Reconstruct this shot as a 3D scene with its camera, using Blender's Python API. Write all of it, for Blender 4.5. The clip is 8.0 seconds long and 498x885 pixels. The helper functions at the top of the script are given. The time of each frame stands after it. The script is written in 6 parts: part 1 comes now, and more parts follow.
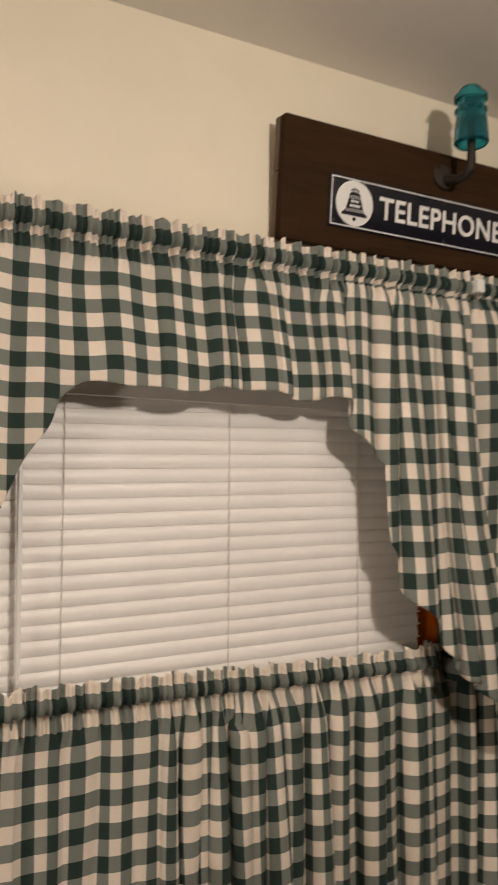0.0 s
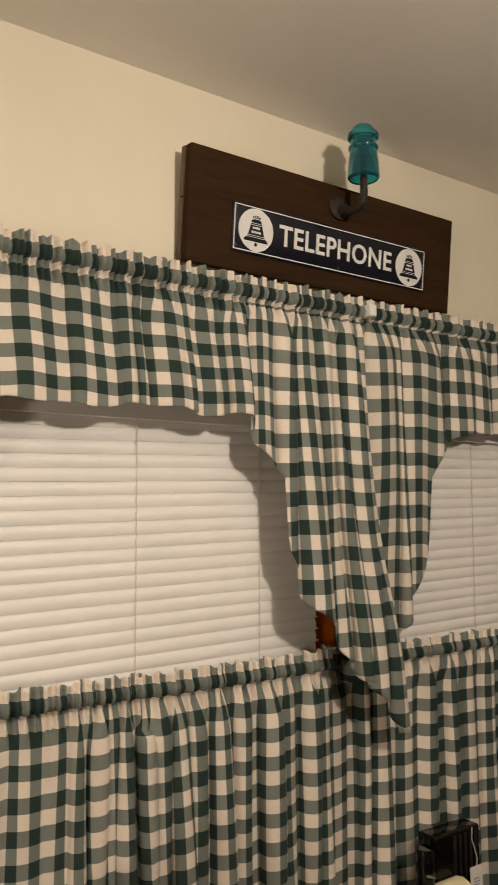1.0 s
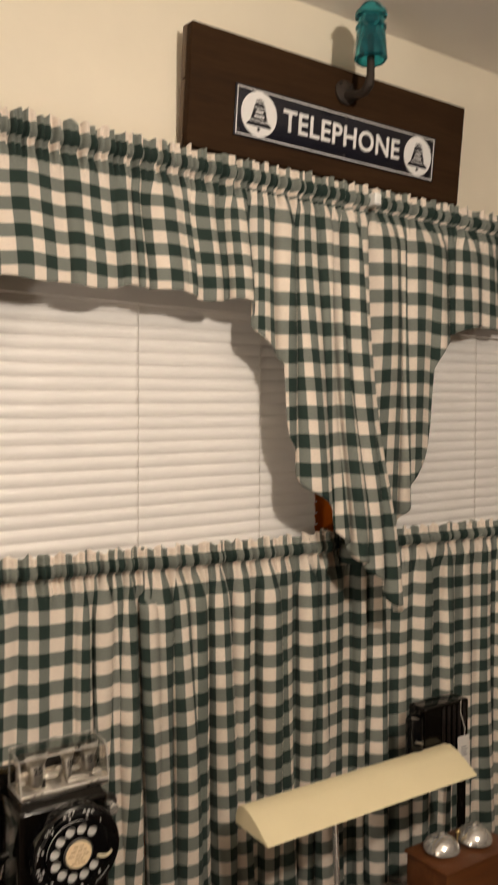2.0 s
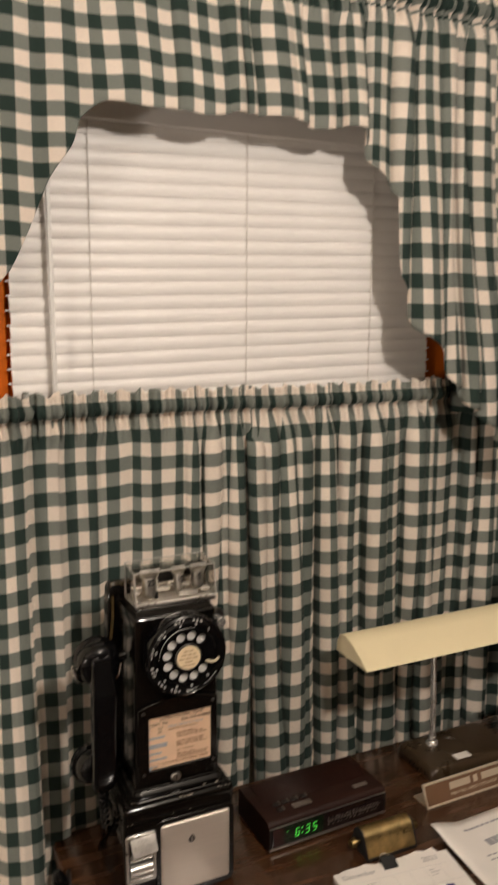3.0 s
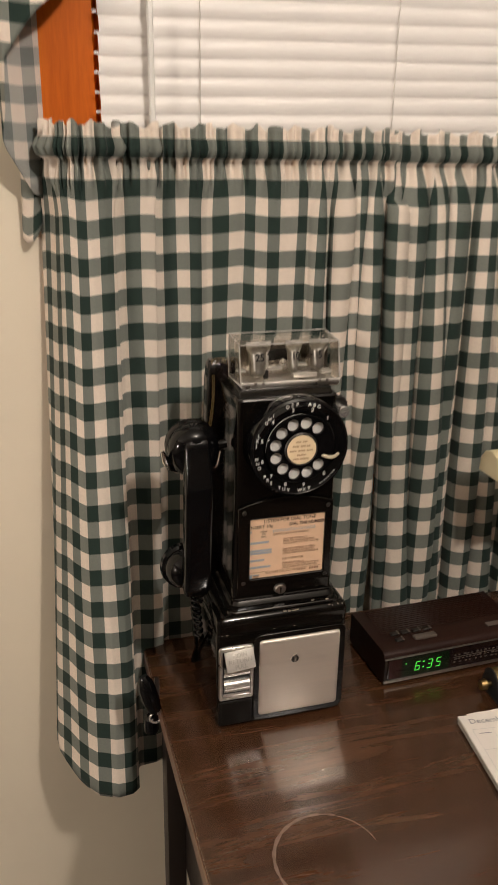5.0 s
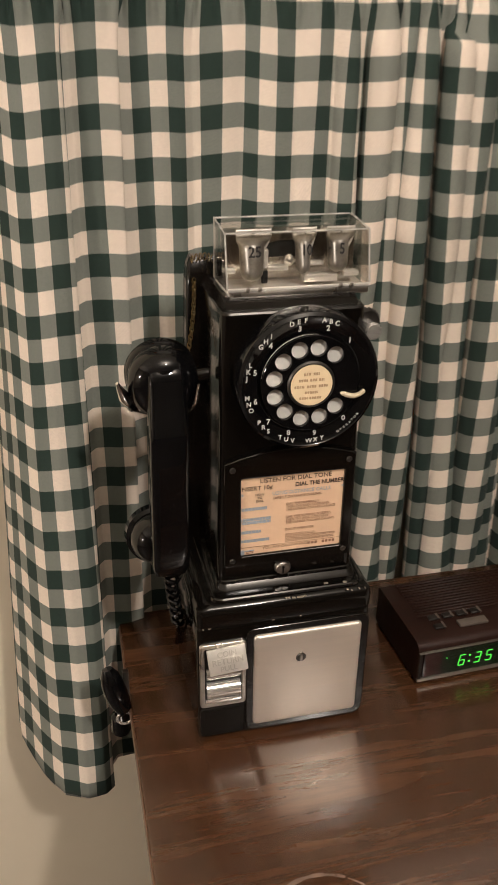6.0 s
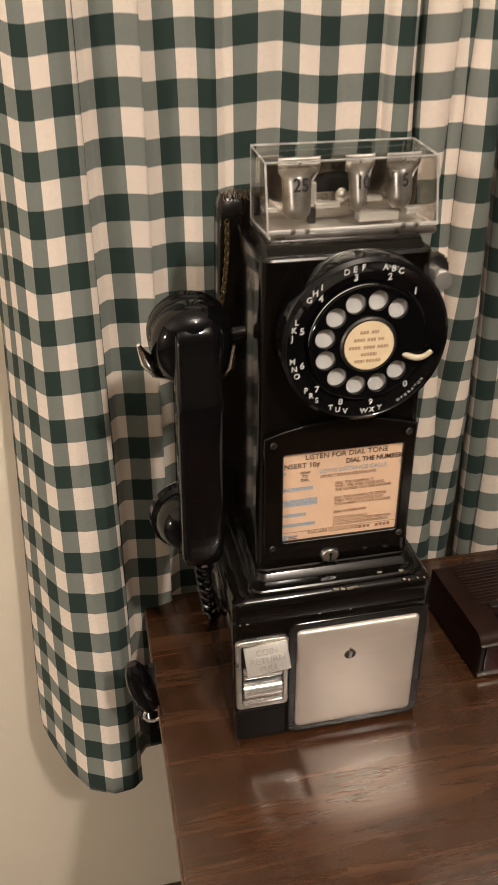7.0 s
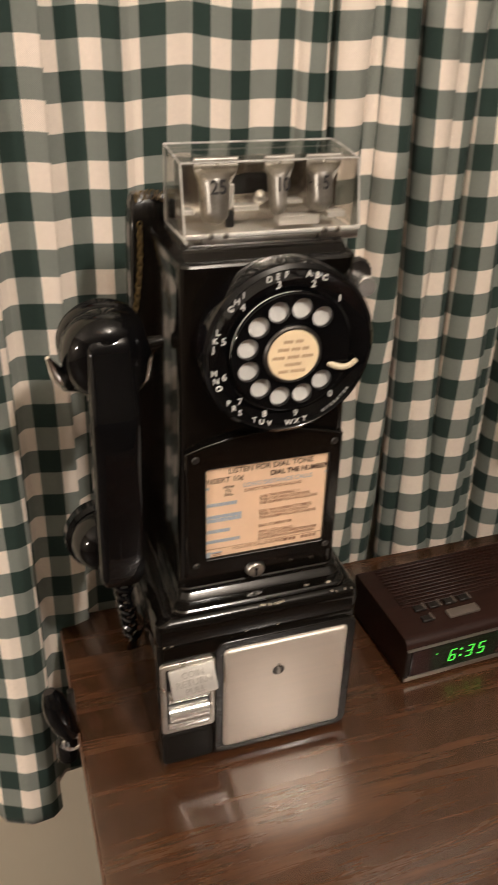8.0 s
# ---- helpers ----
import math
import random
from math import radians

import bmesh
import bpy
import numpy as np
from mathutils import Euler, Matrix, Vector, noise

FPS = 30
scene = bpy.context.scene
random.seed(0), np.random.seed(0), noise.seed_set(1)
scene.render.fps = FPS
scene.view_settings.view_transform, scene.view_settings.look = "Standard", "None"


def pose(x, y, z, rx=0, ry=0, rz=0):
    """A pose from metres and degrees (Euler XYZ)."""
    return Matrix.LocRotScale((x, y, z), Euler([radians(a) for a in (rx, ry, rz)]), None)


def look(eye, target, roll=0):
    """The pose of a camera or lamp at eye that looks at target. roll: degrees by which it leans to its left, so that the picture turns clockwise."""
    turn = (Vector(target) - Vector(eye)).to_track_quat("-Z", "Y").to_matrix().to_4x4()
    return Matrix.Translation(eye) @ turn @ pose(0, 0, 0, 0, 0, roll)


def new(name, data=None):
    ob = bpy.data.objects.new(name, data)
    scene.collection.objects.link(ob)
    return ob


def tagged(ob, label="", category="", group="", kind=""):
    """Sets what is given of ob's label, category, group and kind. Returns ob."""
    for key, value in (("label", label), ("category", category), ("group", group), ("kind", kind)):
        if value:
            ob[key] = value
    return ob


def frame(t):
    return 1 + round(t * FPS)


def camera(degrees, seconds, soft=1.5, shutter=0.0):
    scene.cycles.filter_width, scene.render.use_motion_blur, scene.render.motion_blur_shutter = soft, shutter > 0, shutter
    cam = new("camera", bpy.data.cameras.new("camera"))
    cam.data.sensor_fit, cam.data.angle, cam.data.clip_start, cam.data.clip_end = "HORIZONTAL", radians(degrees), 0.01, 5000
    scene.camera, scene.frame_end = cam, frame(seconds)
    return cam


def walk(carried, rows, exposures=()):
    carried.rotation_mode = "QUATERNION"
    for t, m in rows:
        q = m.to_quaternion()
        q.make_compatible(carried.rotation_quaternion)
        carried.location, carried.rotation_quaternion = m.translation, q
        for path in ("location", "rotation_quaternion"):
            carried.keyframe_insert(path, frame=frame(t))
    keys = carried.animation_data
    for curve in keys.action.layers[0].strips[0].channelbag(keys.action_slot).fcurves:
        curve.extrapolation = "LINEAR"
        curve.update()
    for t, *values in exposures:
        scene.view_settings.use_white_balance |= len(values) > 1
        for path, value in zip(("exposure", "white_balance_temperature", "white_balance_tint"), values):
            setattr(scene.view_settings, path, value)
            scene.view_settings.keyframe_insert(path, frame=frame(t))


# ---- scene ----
cam = camera(34.7, 8.0, shutter=0.5)
PATH = [
    (0, (0.465, 0.36, 1.789), (1.405, 2.121, 1.913), 0.3),
    (0.5, (0.413, 0.339, 1.79), (1.517, 1.998, 1.958), 0.1),
    (1, (0.426, 0.312, 1.78), (1.577, 1.94, 1.946), -0.2),
    (1.2, (0.437, 0.294, 1.785), (1.594, 1.919, 1.92), -0.1),
    (2.3, (0.454, 0.24, 1.695), (1.484, 1.949, 1.56), 0.2),
    (2.5, (0.459, 0.232, 1.691), (1.427, 1.969, 1.48), 0.2),
    (3, (0.456, 0.245, 1.651), (1.296, 2.026, 1.303), 0.4),
    (3.5, (0.449, 0.277, 1.6), (1.184, 2.081, 1.148), 0.7),
    (4, (0.468, 0.319, 1.558), (1.102, 2.136, 1.011), 0.8),
    (4.5, (0.516, 0.345, 1.529), (1.061, 2.166, 0.907), 0.6),
    (4.7, (0.523, 0.367, 1.506), (1.056, 2.186, 0.866), 0.8),
    (5.8, (0.615, 0.656, 1.404), (1.1, 2.39, 0.535), 0.7),
    (6, (0.65, 0.68, 1.391), (1.068, 2.421, 0.5), 0.7),
    (6.5, (0.68, 0.732, 1.375), (1.005, 2.464, 0.429), -0.2),
    (7, (0.658, 0.779, 1.355), (1.005, 2.482, 0.366), -0.5),
    (7.5, (0.645, 0.817, 1.338), (1.086, 2.477, 0.313), 0.4),
    (8, (0.658, 0.813, 1.354), (1.219, 2.45, 0.353), 1.7),
]
walk(cam, [(t, look(eye, target, roll)) for t, eye, target, roll in PATH],
     exposures=[(0.0, -0.30, 6700, 10), (0.5, -0.25, 7000, 7), (1.0, -0.22, 7000, 7), (2.5, 0.02, 6750, 10), (3.5, -0.06, 6500, 10), (4.0, -0.04, 6500, 10),
                (4.7, 0.02, 6500, 10), (6.0, 0.40, 6500, 10), (7.0, 0.47, 6500, 10), (8.0, 0.58, 6500, 10)])

# ---- light: a warm ceiling lamp and an added unseen fill from the left, night outside ----
world = bpy.data.worlds.new("night")
scene.world = world
world.use_nodes = True
world.node_tree.nodes["Background"].inputs["Color"].default_value = (0.010, 0.012, 0.018, 1)
world.node_tree.nodes["Background"].inputs["Strength"].default_value = 0.3


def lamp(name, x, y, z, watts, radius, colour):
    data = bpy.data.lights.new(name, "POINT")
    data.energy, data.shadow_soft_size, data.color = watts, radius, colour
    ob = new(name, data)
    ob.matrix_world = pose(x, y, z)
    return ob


lamp("ceiling_light_bulb", 1.08, 0.0, 2.36, 57.0, 0.045, (1.0, 0.90, 0.81))
# unseen point light, added to lift the lower-left wall and curtain
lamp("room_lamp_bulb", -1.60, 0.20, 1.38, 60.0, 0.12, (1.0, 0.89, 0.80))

# ---- where the large things stand ----
WALL_Y = 1.62        # face of the window wall
CEIL = 2.618
DESK_Z = 0.738


# ---- materials ----
def material(name):
    m = bpy.data.materials.new(name)
    m.use_nodes = True
    nt = m.node_tree
    return m, nt.nodes, nt.links, nt.nodes["Principled BSDF"]


def setin(node, **values):
    for key, value in values.items():
        node.inputs[key.replace("_", " ")].default_value = value
    return node


def rgb(r, g, b):
    return (r, g, b, 1.0)


def noise_node(n, l, scale, detail=4.0, rough=0.6, coords="Object", stretch=None):
    tc = n.new("ShaderNodeTexCoord")
    tex = n.new("ShaderNodeTexNoise")
    setin(tex, Scale=scale, Detail=detail, Roughness=rough)
    if stretch:
        mp = n.new("ShaderNodeMapping")
        mp.inputs["Scale"].default_value = stretch
        l.new(tc.outputs[coords], mp.inputs["Vector"])
        l.new(mp.outputs["Vector"], tex.inputs["Vector"])
    else:
        l.new(tc.outputs[coords], tex.inputs["Vector"])
    return tex


def ramp(n, l, src, stops):
    cr = n.new("ShaderNodeValToRGB")
    els = cr.color_ramp.elements
    while len(els) < len(stops):
        els.new(0.5)
    for e, (p, c) in zip(els, stops):
        e.position, e.color = p, c
    l.new(src, cr.inputs["Fac"])
    return cr


def bump(n, l, src, bsdf, strength, distance):
    b = n.new("ShaderNodeBump")
    setin(b, Strength=strength, Distance=distance)
    l.new(src, b.inputs["Height"])
    l.new(b.outputs["Normal"], bsdf.inputs["Normal"])
    return b


def mat_paint(name, colour, rough=0.55, vary=0.05, grain=180.0, depth=0.0006):
    """Rolled wall paint: faint blotches and a fine orange-peel relief."""
    m, n, l, b = material(name)
    big = noise_node(n, l, 2.2, 5.0)
    lo = rgb(*[c * (1 - vary) for c in colour])
    hi = rgb(*[min(1, c * (1 + vary)) for c in colour])
    cr = ramp(n, l, big.outputs["Fac"], [(0.3, lo), (0.7, hi)])
    l.new(cr.outputs["Color"], b.inputs["Base Color"])
    b.inputs["Roughness"].default_value = rough
    fine = noise_node(n, l, grain, 3.0)
    bump(n, l, fine.outputs["Fac"], b, 0.25, depth)
    return m


def mat_plain(name, colour, rough=0.4, metal=0.0, vary=0.08, scale=14.0, coat=0.0, relief=0.0, grain=220.0, stretch=None):
    """Plastic, enamel or metal with faint smudges in tone and gloss."""
    m, n, l, b = material(name)
    tex = noise_node(n, l, scale, 6.0, 0.65, "Object", stretch)
    lo = rgb(*[c * (1 - vary) for c in colour])
    hi = rgb(*[min(1, c * (1 + vary)) for c in colour])
    cr = ramp(n, l, tex.outputs["Fac"], [(0.32, lo), (0.68, hi)])
    l.new(cr.outputs["Color"], b.inputs["Base Color"])
    rr = n.new("ShaderNodeMapRange")
    setin(rr, From_Min=0.3, From_Max=0.7, To_Min=max(0.02, rough * 0.75), To_Max=min(1.0, rough * 1.3))
    l.new(tex.outputs["Fac"], rr.inputs["Value"])
    l.new(rr.outputs["Result"], b.inputs["Roughness"])
    setin(b, Metallic=metal, Coat_Weight=coat, Coat_Roughness=0.06)
    if relief:
        fine = noise_node(n, l, grain, 3.0)
        bump(n, l, fine.outputs["Fac"], b, 0.35, relief)
    return m


def mat_wood(name, dark, mid, light, scale=1.0, axis="x", rough=0.45, coat=0.0, vary=0.5, pores=True):
    """Long grain along one axis, with streaks at two scales and fine pores."""
    m, n, l, b = material(name)
    st = {"x": (2.0, 26.0, 26.0), "y": (26.0, 2.0, 26.0), "z": (26.0, 26.0, 2.0)}[axis]
    st = tuple(v * scale for v in st)
    g = noise_node(n, l, 1.6, 8.0, 0.68, "Object", st)
    g.inputs["Distortion"].default_value = 0.6
    fine = noise_node(n, l, 9.0, 4.0, 0.7, "Object", st)
    mx = n.new("ShaderNodeMix")
    mx.data_type = "FLOAT"
    mx.inputs[0].default_value = 0.32
    l.new(g.outputs["Fac"], mx.inputs[2])
    l.new(fine.outputs["Fac"], mx.inputs[3])
    cr = ramp(n, l, mx.outputs[0], [(0.30, rgb(*dark)), (0.52, rgb(*mid)), (0.74, rgb(*light))])
    l.new(cr.outputs["Color"], b.inputs["Base Color"])
    rr = n.new("ShaderNodeMapRange")
    setin(rr, From_Min=0.3, From_Max=0.7, To_Min=rough * 0.85, To_Max=rough * 1.15)
    l.new(g.outputs["Fac"], rr.inputs["Value"])
    l.new(rr.outputs["Result"], b.inputs["Roughness"])
    setin(b, Coat_Weight=coat, Coat_Roughness=0.12)
    if pores:
        bump(n, l, fine.outputs["Fac"], b, 0.18, 0.0006)
    return m


CHECK = 0.0485       # one dark and one light check of the gingham


def mat_gingham(name, cream, half, dark):
    """Woven checks from the cloth's own lengths: cream, half-tone and dark green, with a fine twill."""
    m, n, l, b = material(name)
    uv = n.new("ShaderNodeUVMap")
    uv.uv_map = "UVMap"
    sep = n.new("ShaderNodeSeparateXYZ")
    l.new(uv.outputs["UV"], sep.inputs["Vector"])
    bars = []
    for axis in ("X", "Y"):
        wob = n.new("ShaderNodeMath")
        wob.operation = "MULTIPLY"
        wob.inputs[1].default_value = 1.0 / CHECK
        l.new(sep.outputs[axis], wob.inputs[0])
        fr = n.new("ShaderNodeMath")
        fr.operation = "FRACT"
        l.new(wob.outputs[0], fr.inputs[0])
        gt = n.new("ShaderNodeMath")
        gt.operation = "GREATER_THAN"
        gt.inputs[1].default_value = 0.5
        l.new(fr.outputs[0], gt.inputs[0])
        bars.append(gt)
    # twill: where warp and weft differ in colour the threads alternate on a fine diagonal
    dg = n.new("ShaderNodeMath")
    dg.operation = "ADD"
    l.new(sep.outputs["X"], dg.inputs[0])
    l.new(sep.outputs["Y"], dg.inputs[1])
    dm = n.new("ShaderNodeMath")
    dm.operation = "MULTIPLY"
    dm.inputs[1].default_value = 2 * math.pi / 0.0014
    l.new(dg.outputs[0], dm.inputs[0])
    ds = n.new("ShaderNodeMath")
    ds.operation = "SINE"
    l.new(dm.outputs[0], ds.inputs[0])
    total = n.new("ShaderNodeMath")
    total.operation = "ADD"
    l.new(bars[0].outputs[0], total.inputs[0])
    l.new(bars[1].outputs[0], total.inputs[1])
    mean = n.new("ShaderNodeMath")
    mean.operation = "MULTIPLY"
    mean.inputs[1].default_value = 0.5
    l.new(total.outputs[0], mean.inputs[0])
    cr = ramp(n, l, mean.outputs[0], [(0.0, rgb(*cream)), (0.5, rgb(*half)), (1.0, rgb(*dark))])
    cr.color_ramp.interpolation = "CONSTANT"
    els = cr.color_ramp.elements
    els[1].position, els[2].position = 0.25, 0.75
    slub = noise_node(n, l, 260.0, 3.0, 0.6, "UV")
    hs = n.new("ShaderNodeHueSaturation")
    mr = n.new("ShaderNodeMapRange")
    setin(mr, From_Min=0.25, From_Max=0.75, To_Min=0.95, To_Max=1.05)
    l.new(slub.outputs["Fac"], mr.inputs["Value"])
    tw = n.new("ShaderNodeMath")
    tw.operation = "MULTIPLY_ADD"
    tw.inputs[1].default_value = 0.09
    l.new(ds.outputs[0], tw.inputs[0])
    l.new(mr.outputs["Result"], tw.inputs[2])
    l.new(tw.outputs[0], hs.inputs["Value"])
    l.new(cr.outputs["Color"], hs.inputs["Color"])
    l.new(hs.outputs["Color"], b.inputs["Base Color"])
    setin(b, Roughness=0.9, Sheen_Weight=0.04, Sheen_Roughness=0.5)
    b.inputs["Specular IOR Level"].default_value = 0.2
    bump(n, l, ds.outputs[0], b, 0.12, 0.0003)
    return m


M_WALL = mat_paint("cream_wall_paint", (0.83, 0.745, 0.59))
M_CEIL = mat_paint("white_ceiling_paint", (0.84, 0.79, 0.72), 0.8, 0.04, 60.0, 0.0012)
M_FLOOR = mat_wood("brown_floor_boards", (0.030, 0.022, 0.016), (0.055, 0.040, 0.030), (0.085, 0.062, 0.046), 0.6)
M_PANEL = mat_wood("tan_wall_panelling", (0.22, 0.185, 0.14), (0.29, 0.25, 0.20), (0.36, 0.31, 0.25), 0.4, "z", 0.6)
M_GINGHAM = mat_gingham("gingham_cotton", (0.730, 0.632, 0.538), (0.180, 0.194, 0.170), (0.0205, 0.0360, 0.0300))
M_REVERSE = mat_gingham("gingham_reverse", (0.74, 0.66, 0.58), (0.40, 0.40, 0.37), (0.19, 0.215, 0.205))
M_PINE = mat_wood("orange_varnished_pine", (0.48, 0.085, 0.003), (0.64, 0.138, 0.005), (0.72, 0.185, 0.010), 0.8, "z", 0.5, 0.0)
M_PINE.node_tree.nodes["Principled BSDF"].inputs["Specular IOR Level"].default_value = 0.2
M_SLAT = mat_plain("white_vinyl_slat", (0.86, 0.825, 0.785), 0.45, 0.0, 0.03, 6.0)
M_CORD = mat_plain("cream_cord", (0.60, 0.56, 0.50), 0.8)
M_WHITE = mat_plain("white_plastic", (0.80, 0.78, 0.74), 0.4, 0.0, 0.03)
M_DESK = mat_wood("walnut_laminate", (0.022, 0.0087, 0.0037), (0.056, 0.0220, 0.0087), (0.112, 0.0490, 0.0215), 0.9, "x", 0.26, 0.68)
M_DESK.node_tree.nodes["Principled BSDF"].inputs["Coat Roughness"].default_value = 0.14
M_DESK.node_tree.nodes["Principled BSDF"].inputs["Coat IOR"].default_value = 1.70
M_DESKDARK = mat_plain("dark_brown_steel", (0.030, 0.022, 0.018), 0.4, 0.0, 0.1, 10.0, 0.0, 0.0004)
M_BOARD = mat_wood("dark_stained_board", (0.022, 0.011, 0.005), (0.040, 0.020, 0.009), (0.062, 0.032, 0.015), 0.8, "x", 0.7, 0.0)
M_BOARD.node_tree.nodes["Principled BSDF"].inputs["Specular IOR Level"].default_value = 0.06
M_BOARDEND = mat_wood("board_end_grain", (0.060, 0.035, 0.020), (0.10, 0.06, 0.035), (0.15, 0.09, 0.05), 1.5, "x", 0.5)
M_NAVY = mat_plain("navy_porcelain_enamel", (0.008, 0.008, 0.015), 0.22, 0.0, 0.1, 20.0, 0.2)
M_ENAMELWHITE = mat_plain("white_porcelain_enamel", (0.82, 0.80, 0.77), 0.2, 0.0, 0.03, 20.0, 0.4)


# ---- small building helpers ----
def part(name, bm, mat, parent=None, label="", smooth=True):
    """One mesh object under a thing, or under a part of it."""
    me = bpy.data.meshes.new(name)
    bmesh.ops.recalc_face_normals(bm, faces=bm.faces[:])
    bm.to_mesh(me)
    bm.free()
    if smooth:
        for p in me.polygons:
            p.use_smooth = True
        me.set_sharp_from_angle(angle=radians(38))
    ob = new(name, me)
    me.materials.append(mat)
    if parent is not None:
        ob.parent = parent
    if label:
        ob["label"] = label
    return ob


def thing(name, x, y, z, label, category, group="", kind="", rz=0.0):
    ob = new(name)
    ob.empty_display_size = 0.05
    ob.matrix_world = pose(x, y, z, 0, 0, rz)
    return tagged(ob, label, category, group, kind)


def box(bm, x0, x1, y0, y1, z0, z1, bevel=0.0, seg=2):
    vs = [bm.verts.new((x, y, z)) for z in (z0, z1) for y in (y0, y1) for x in (x0, x1)]
    fs = [bm.faces.new([vs[i] for i in q]) for q in ((0, 2, 3, 1), (4, 5, 7, 6), (0, 1, 5, 4), (2, 6, 7, 3), (0, 4, 6, 2), (1, 3, 7, 5))]
    if bevel:
        es = list({e for f in fs for e in f.edges})
        bmesh.ops.bevel(bm, geom=es, offset=bevel, segments=seg, profile=0.6, affect="EDGES")
    return bm


def boxed(*args, **kw):
    return box(bmesh.new(), *args, **kw)


def cyl(bm, a, b, r0, r1=None, seg=24, caps=True):
    """A tapered round bar from a to b."""
    a, b = Vector(a), Vector(b)
    r1 = r0 if r1 is None else r1
    m = Matrix.Translation((a + b) / 2) @ (b - a).to_track_quat("Z", "Y").to_matrix().to_4x4()
    bmesh.ops.create_cone(bm, cap_ends=caps, segments=seg, radius1=r0, radius2=r1, depth=(b - a).length, matrix=m)
    return bm


def lathe(bm, profile, m=Matrix(), seg=36):
    """Turns (radius, height) pairs round the local z axis."""
    rings = []
    for r, h in profile:
        if r < 1e-6:
            rings.append([bm.verts.new(m @ Vector((0, 0, h)))])
        else:
            rings.append([bm.verts.new(m @ Vector((r * math.cos(2 * math.pi * k / seg), r * math.sin(2 * math.pi * k / seg), h))) for k in range(seg)])
    for lo, hi in zip(rings, rings[1:]):
        for k in range(seg):
            j = (k + 1) % seg
            if len(lo) == 1 and len(hi) == 1:
                continue
            if len(lo) == 1:
                bm.faces.new((lo[0], hi[j], hi[k]))
            elif len(hi) == 1:
                bm.faces.new((lo[k], lo[j], hi[0]))
            else:
                bm.faces.new((lo[k], lo[j], hi[j], hi[k]))
    return bm


def tube(bm, pts, radius, seg=10, taper=None):
    """A round tube along a line of points."""
    pts = [Vector(p) for p in pts]
    rings, side = [], Vector((0.31, 0.17, 0.93))
    for i, p in enumerate(pts):
        d = (pts[min(i + 1, len(pts) - 1)] - pts[max(i - 1, 0)]).normalized()
        u = (side - d * side.dot(d)).normalized()
        side = u
        v = d.cross(u)
        r = radius if taper is None else radius * taper[i]
        rings.append([bm.verts.new(p + r * (math.cos(2 * math.pi * k / seg) * u + math.sin(2 * math.pi * k / seg) * v)) for k in range(seg)])
    for lo, hi in zip(rings, rings[1:]):
        for k in range(seg):
            j = (k + 1) % seg
            bm.faces.new((lo[k], lo[j], hi[j], hi[k]))
    bm.faces.new(rings[0][::-1])
    bm.faces.new(rings[-1])
    return bm


def prism(bm, outline, y0, y1):
    """A flat outline of (x, z) pairs given thickness from y0 to y1."""
    a = [bm.verts.new((x, y0, z)) for x, z in outline]
    b = [bm.verts.new((x, y1, z)) for x, z in outline]
    bm.faces.new(a)
    bm.faces.new(b[::-1])
    for i in range(len(a)):
        j = (i + 1) % len(a)
        bm.faces.new((a[j], a[i], b[i], b[j]))
    return bm


def bow(bm, profile, x0, x1):
    """A closed outline of (y, z) pairs drawn out along x."""
    a = [bm.verts.new((x0, y, z)) for y, z in profile]
    b = [bm.verts.new((x1, y, z)) for y, z in profile]
    bm.faces.new(a)
    bm.faces.new(b[::-1])
    for i in range(len(a)):
        j = (i + 1) % len(a)
        bm.faces.new((a[j], a[i], b[i], b[j]))
    return bm


def words(name, text, size, m, mat, parent, depth=0.0004, align="CENTER", label="", spread=1.0, wide=1.0, bold=0.0):
    """Lettering in the built-in font as a mesh part. m lays the text's xy plane into the thing."""
    cu = bpy.data.curves.new(name, "FONT")
    cu.body, cu.size, cu.extrude, cu.align_x, cu.align_y = text, size, depth, align, "CENTER"
    cu.space_character, cu.resolution_u, cu.offset = spread, 3, bold
    tmp = bpy.data.objects.new("tmp", cu)
    scene.collection.objects.link(tmp)
    me = bpy.data.meshes.new_from_object(tmp.evaluated_get(bpy.context.evaluated_depsgraph_get()))
    bpy.data.objects.remove(tmp)
    bpy.data.curves.remove(cu)
    me.name = name
    me.transform(m @ Matrix.Diagonal((wide, 1, 1, 1)))
    me.materials.clear()
    me.materials.append(mat)
    ob = new(name, me)
    ob.parent = parent
    if label:
        ob["label"] = label
    return ob


FRONT = Matrix.Rotation(radians(90), 4, "X")   # lettering that faces the room (-y)


def at(x, y, z):
    return Matrix.Translation((x, y, z)) @ FRONT


def smooth(a, b, v):
    t = min(1.0, max(0.0, (v - a) / (b - a)))
    return t * t * (3 - 2 * t)


def interp(table, v):
    """Straight-line value of a short table of (place, value) pairs."""
    if v <= table[0][0]:
        return table[0][1]
    for (a, p), (b, q) in zip(table, table[1:]):
        if v <= b:
            return p + (q - p) * (v - a) / (b - a)
    return table[-1][1]


# ---- the room ----
def wall_slab(name, x0, x1, y0, y1, z0, z1, mat, label, category="wall"):
    ob = part(name, boxed(x0, x1, y0, y1, z0, z1), mat, smooth=False)
    return tagged(ob, label, category, kind="structure")


X0, X1, Y0 = -2.2, 4.6, -4.2
OPENINGS = [(0.70, 1.44, 1.02, 1.99), (1.74, 2.48, 1.02, 1.99)]


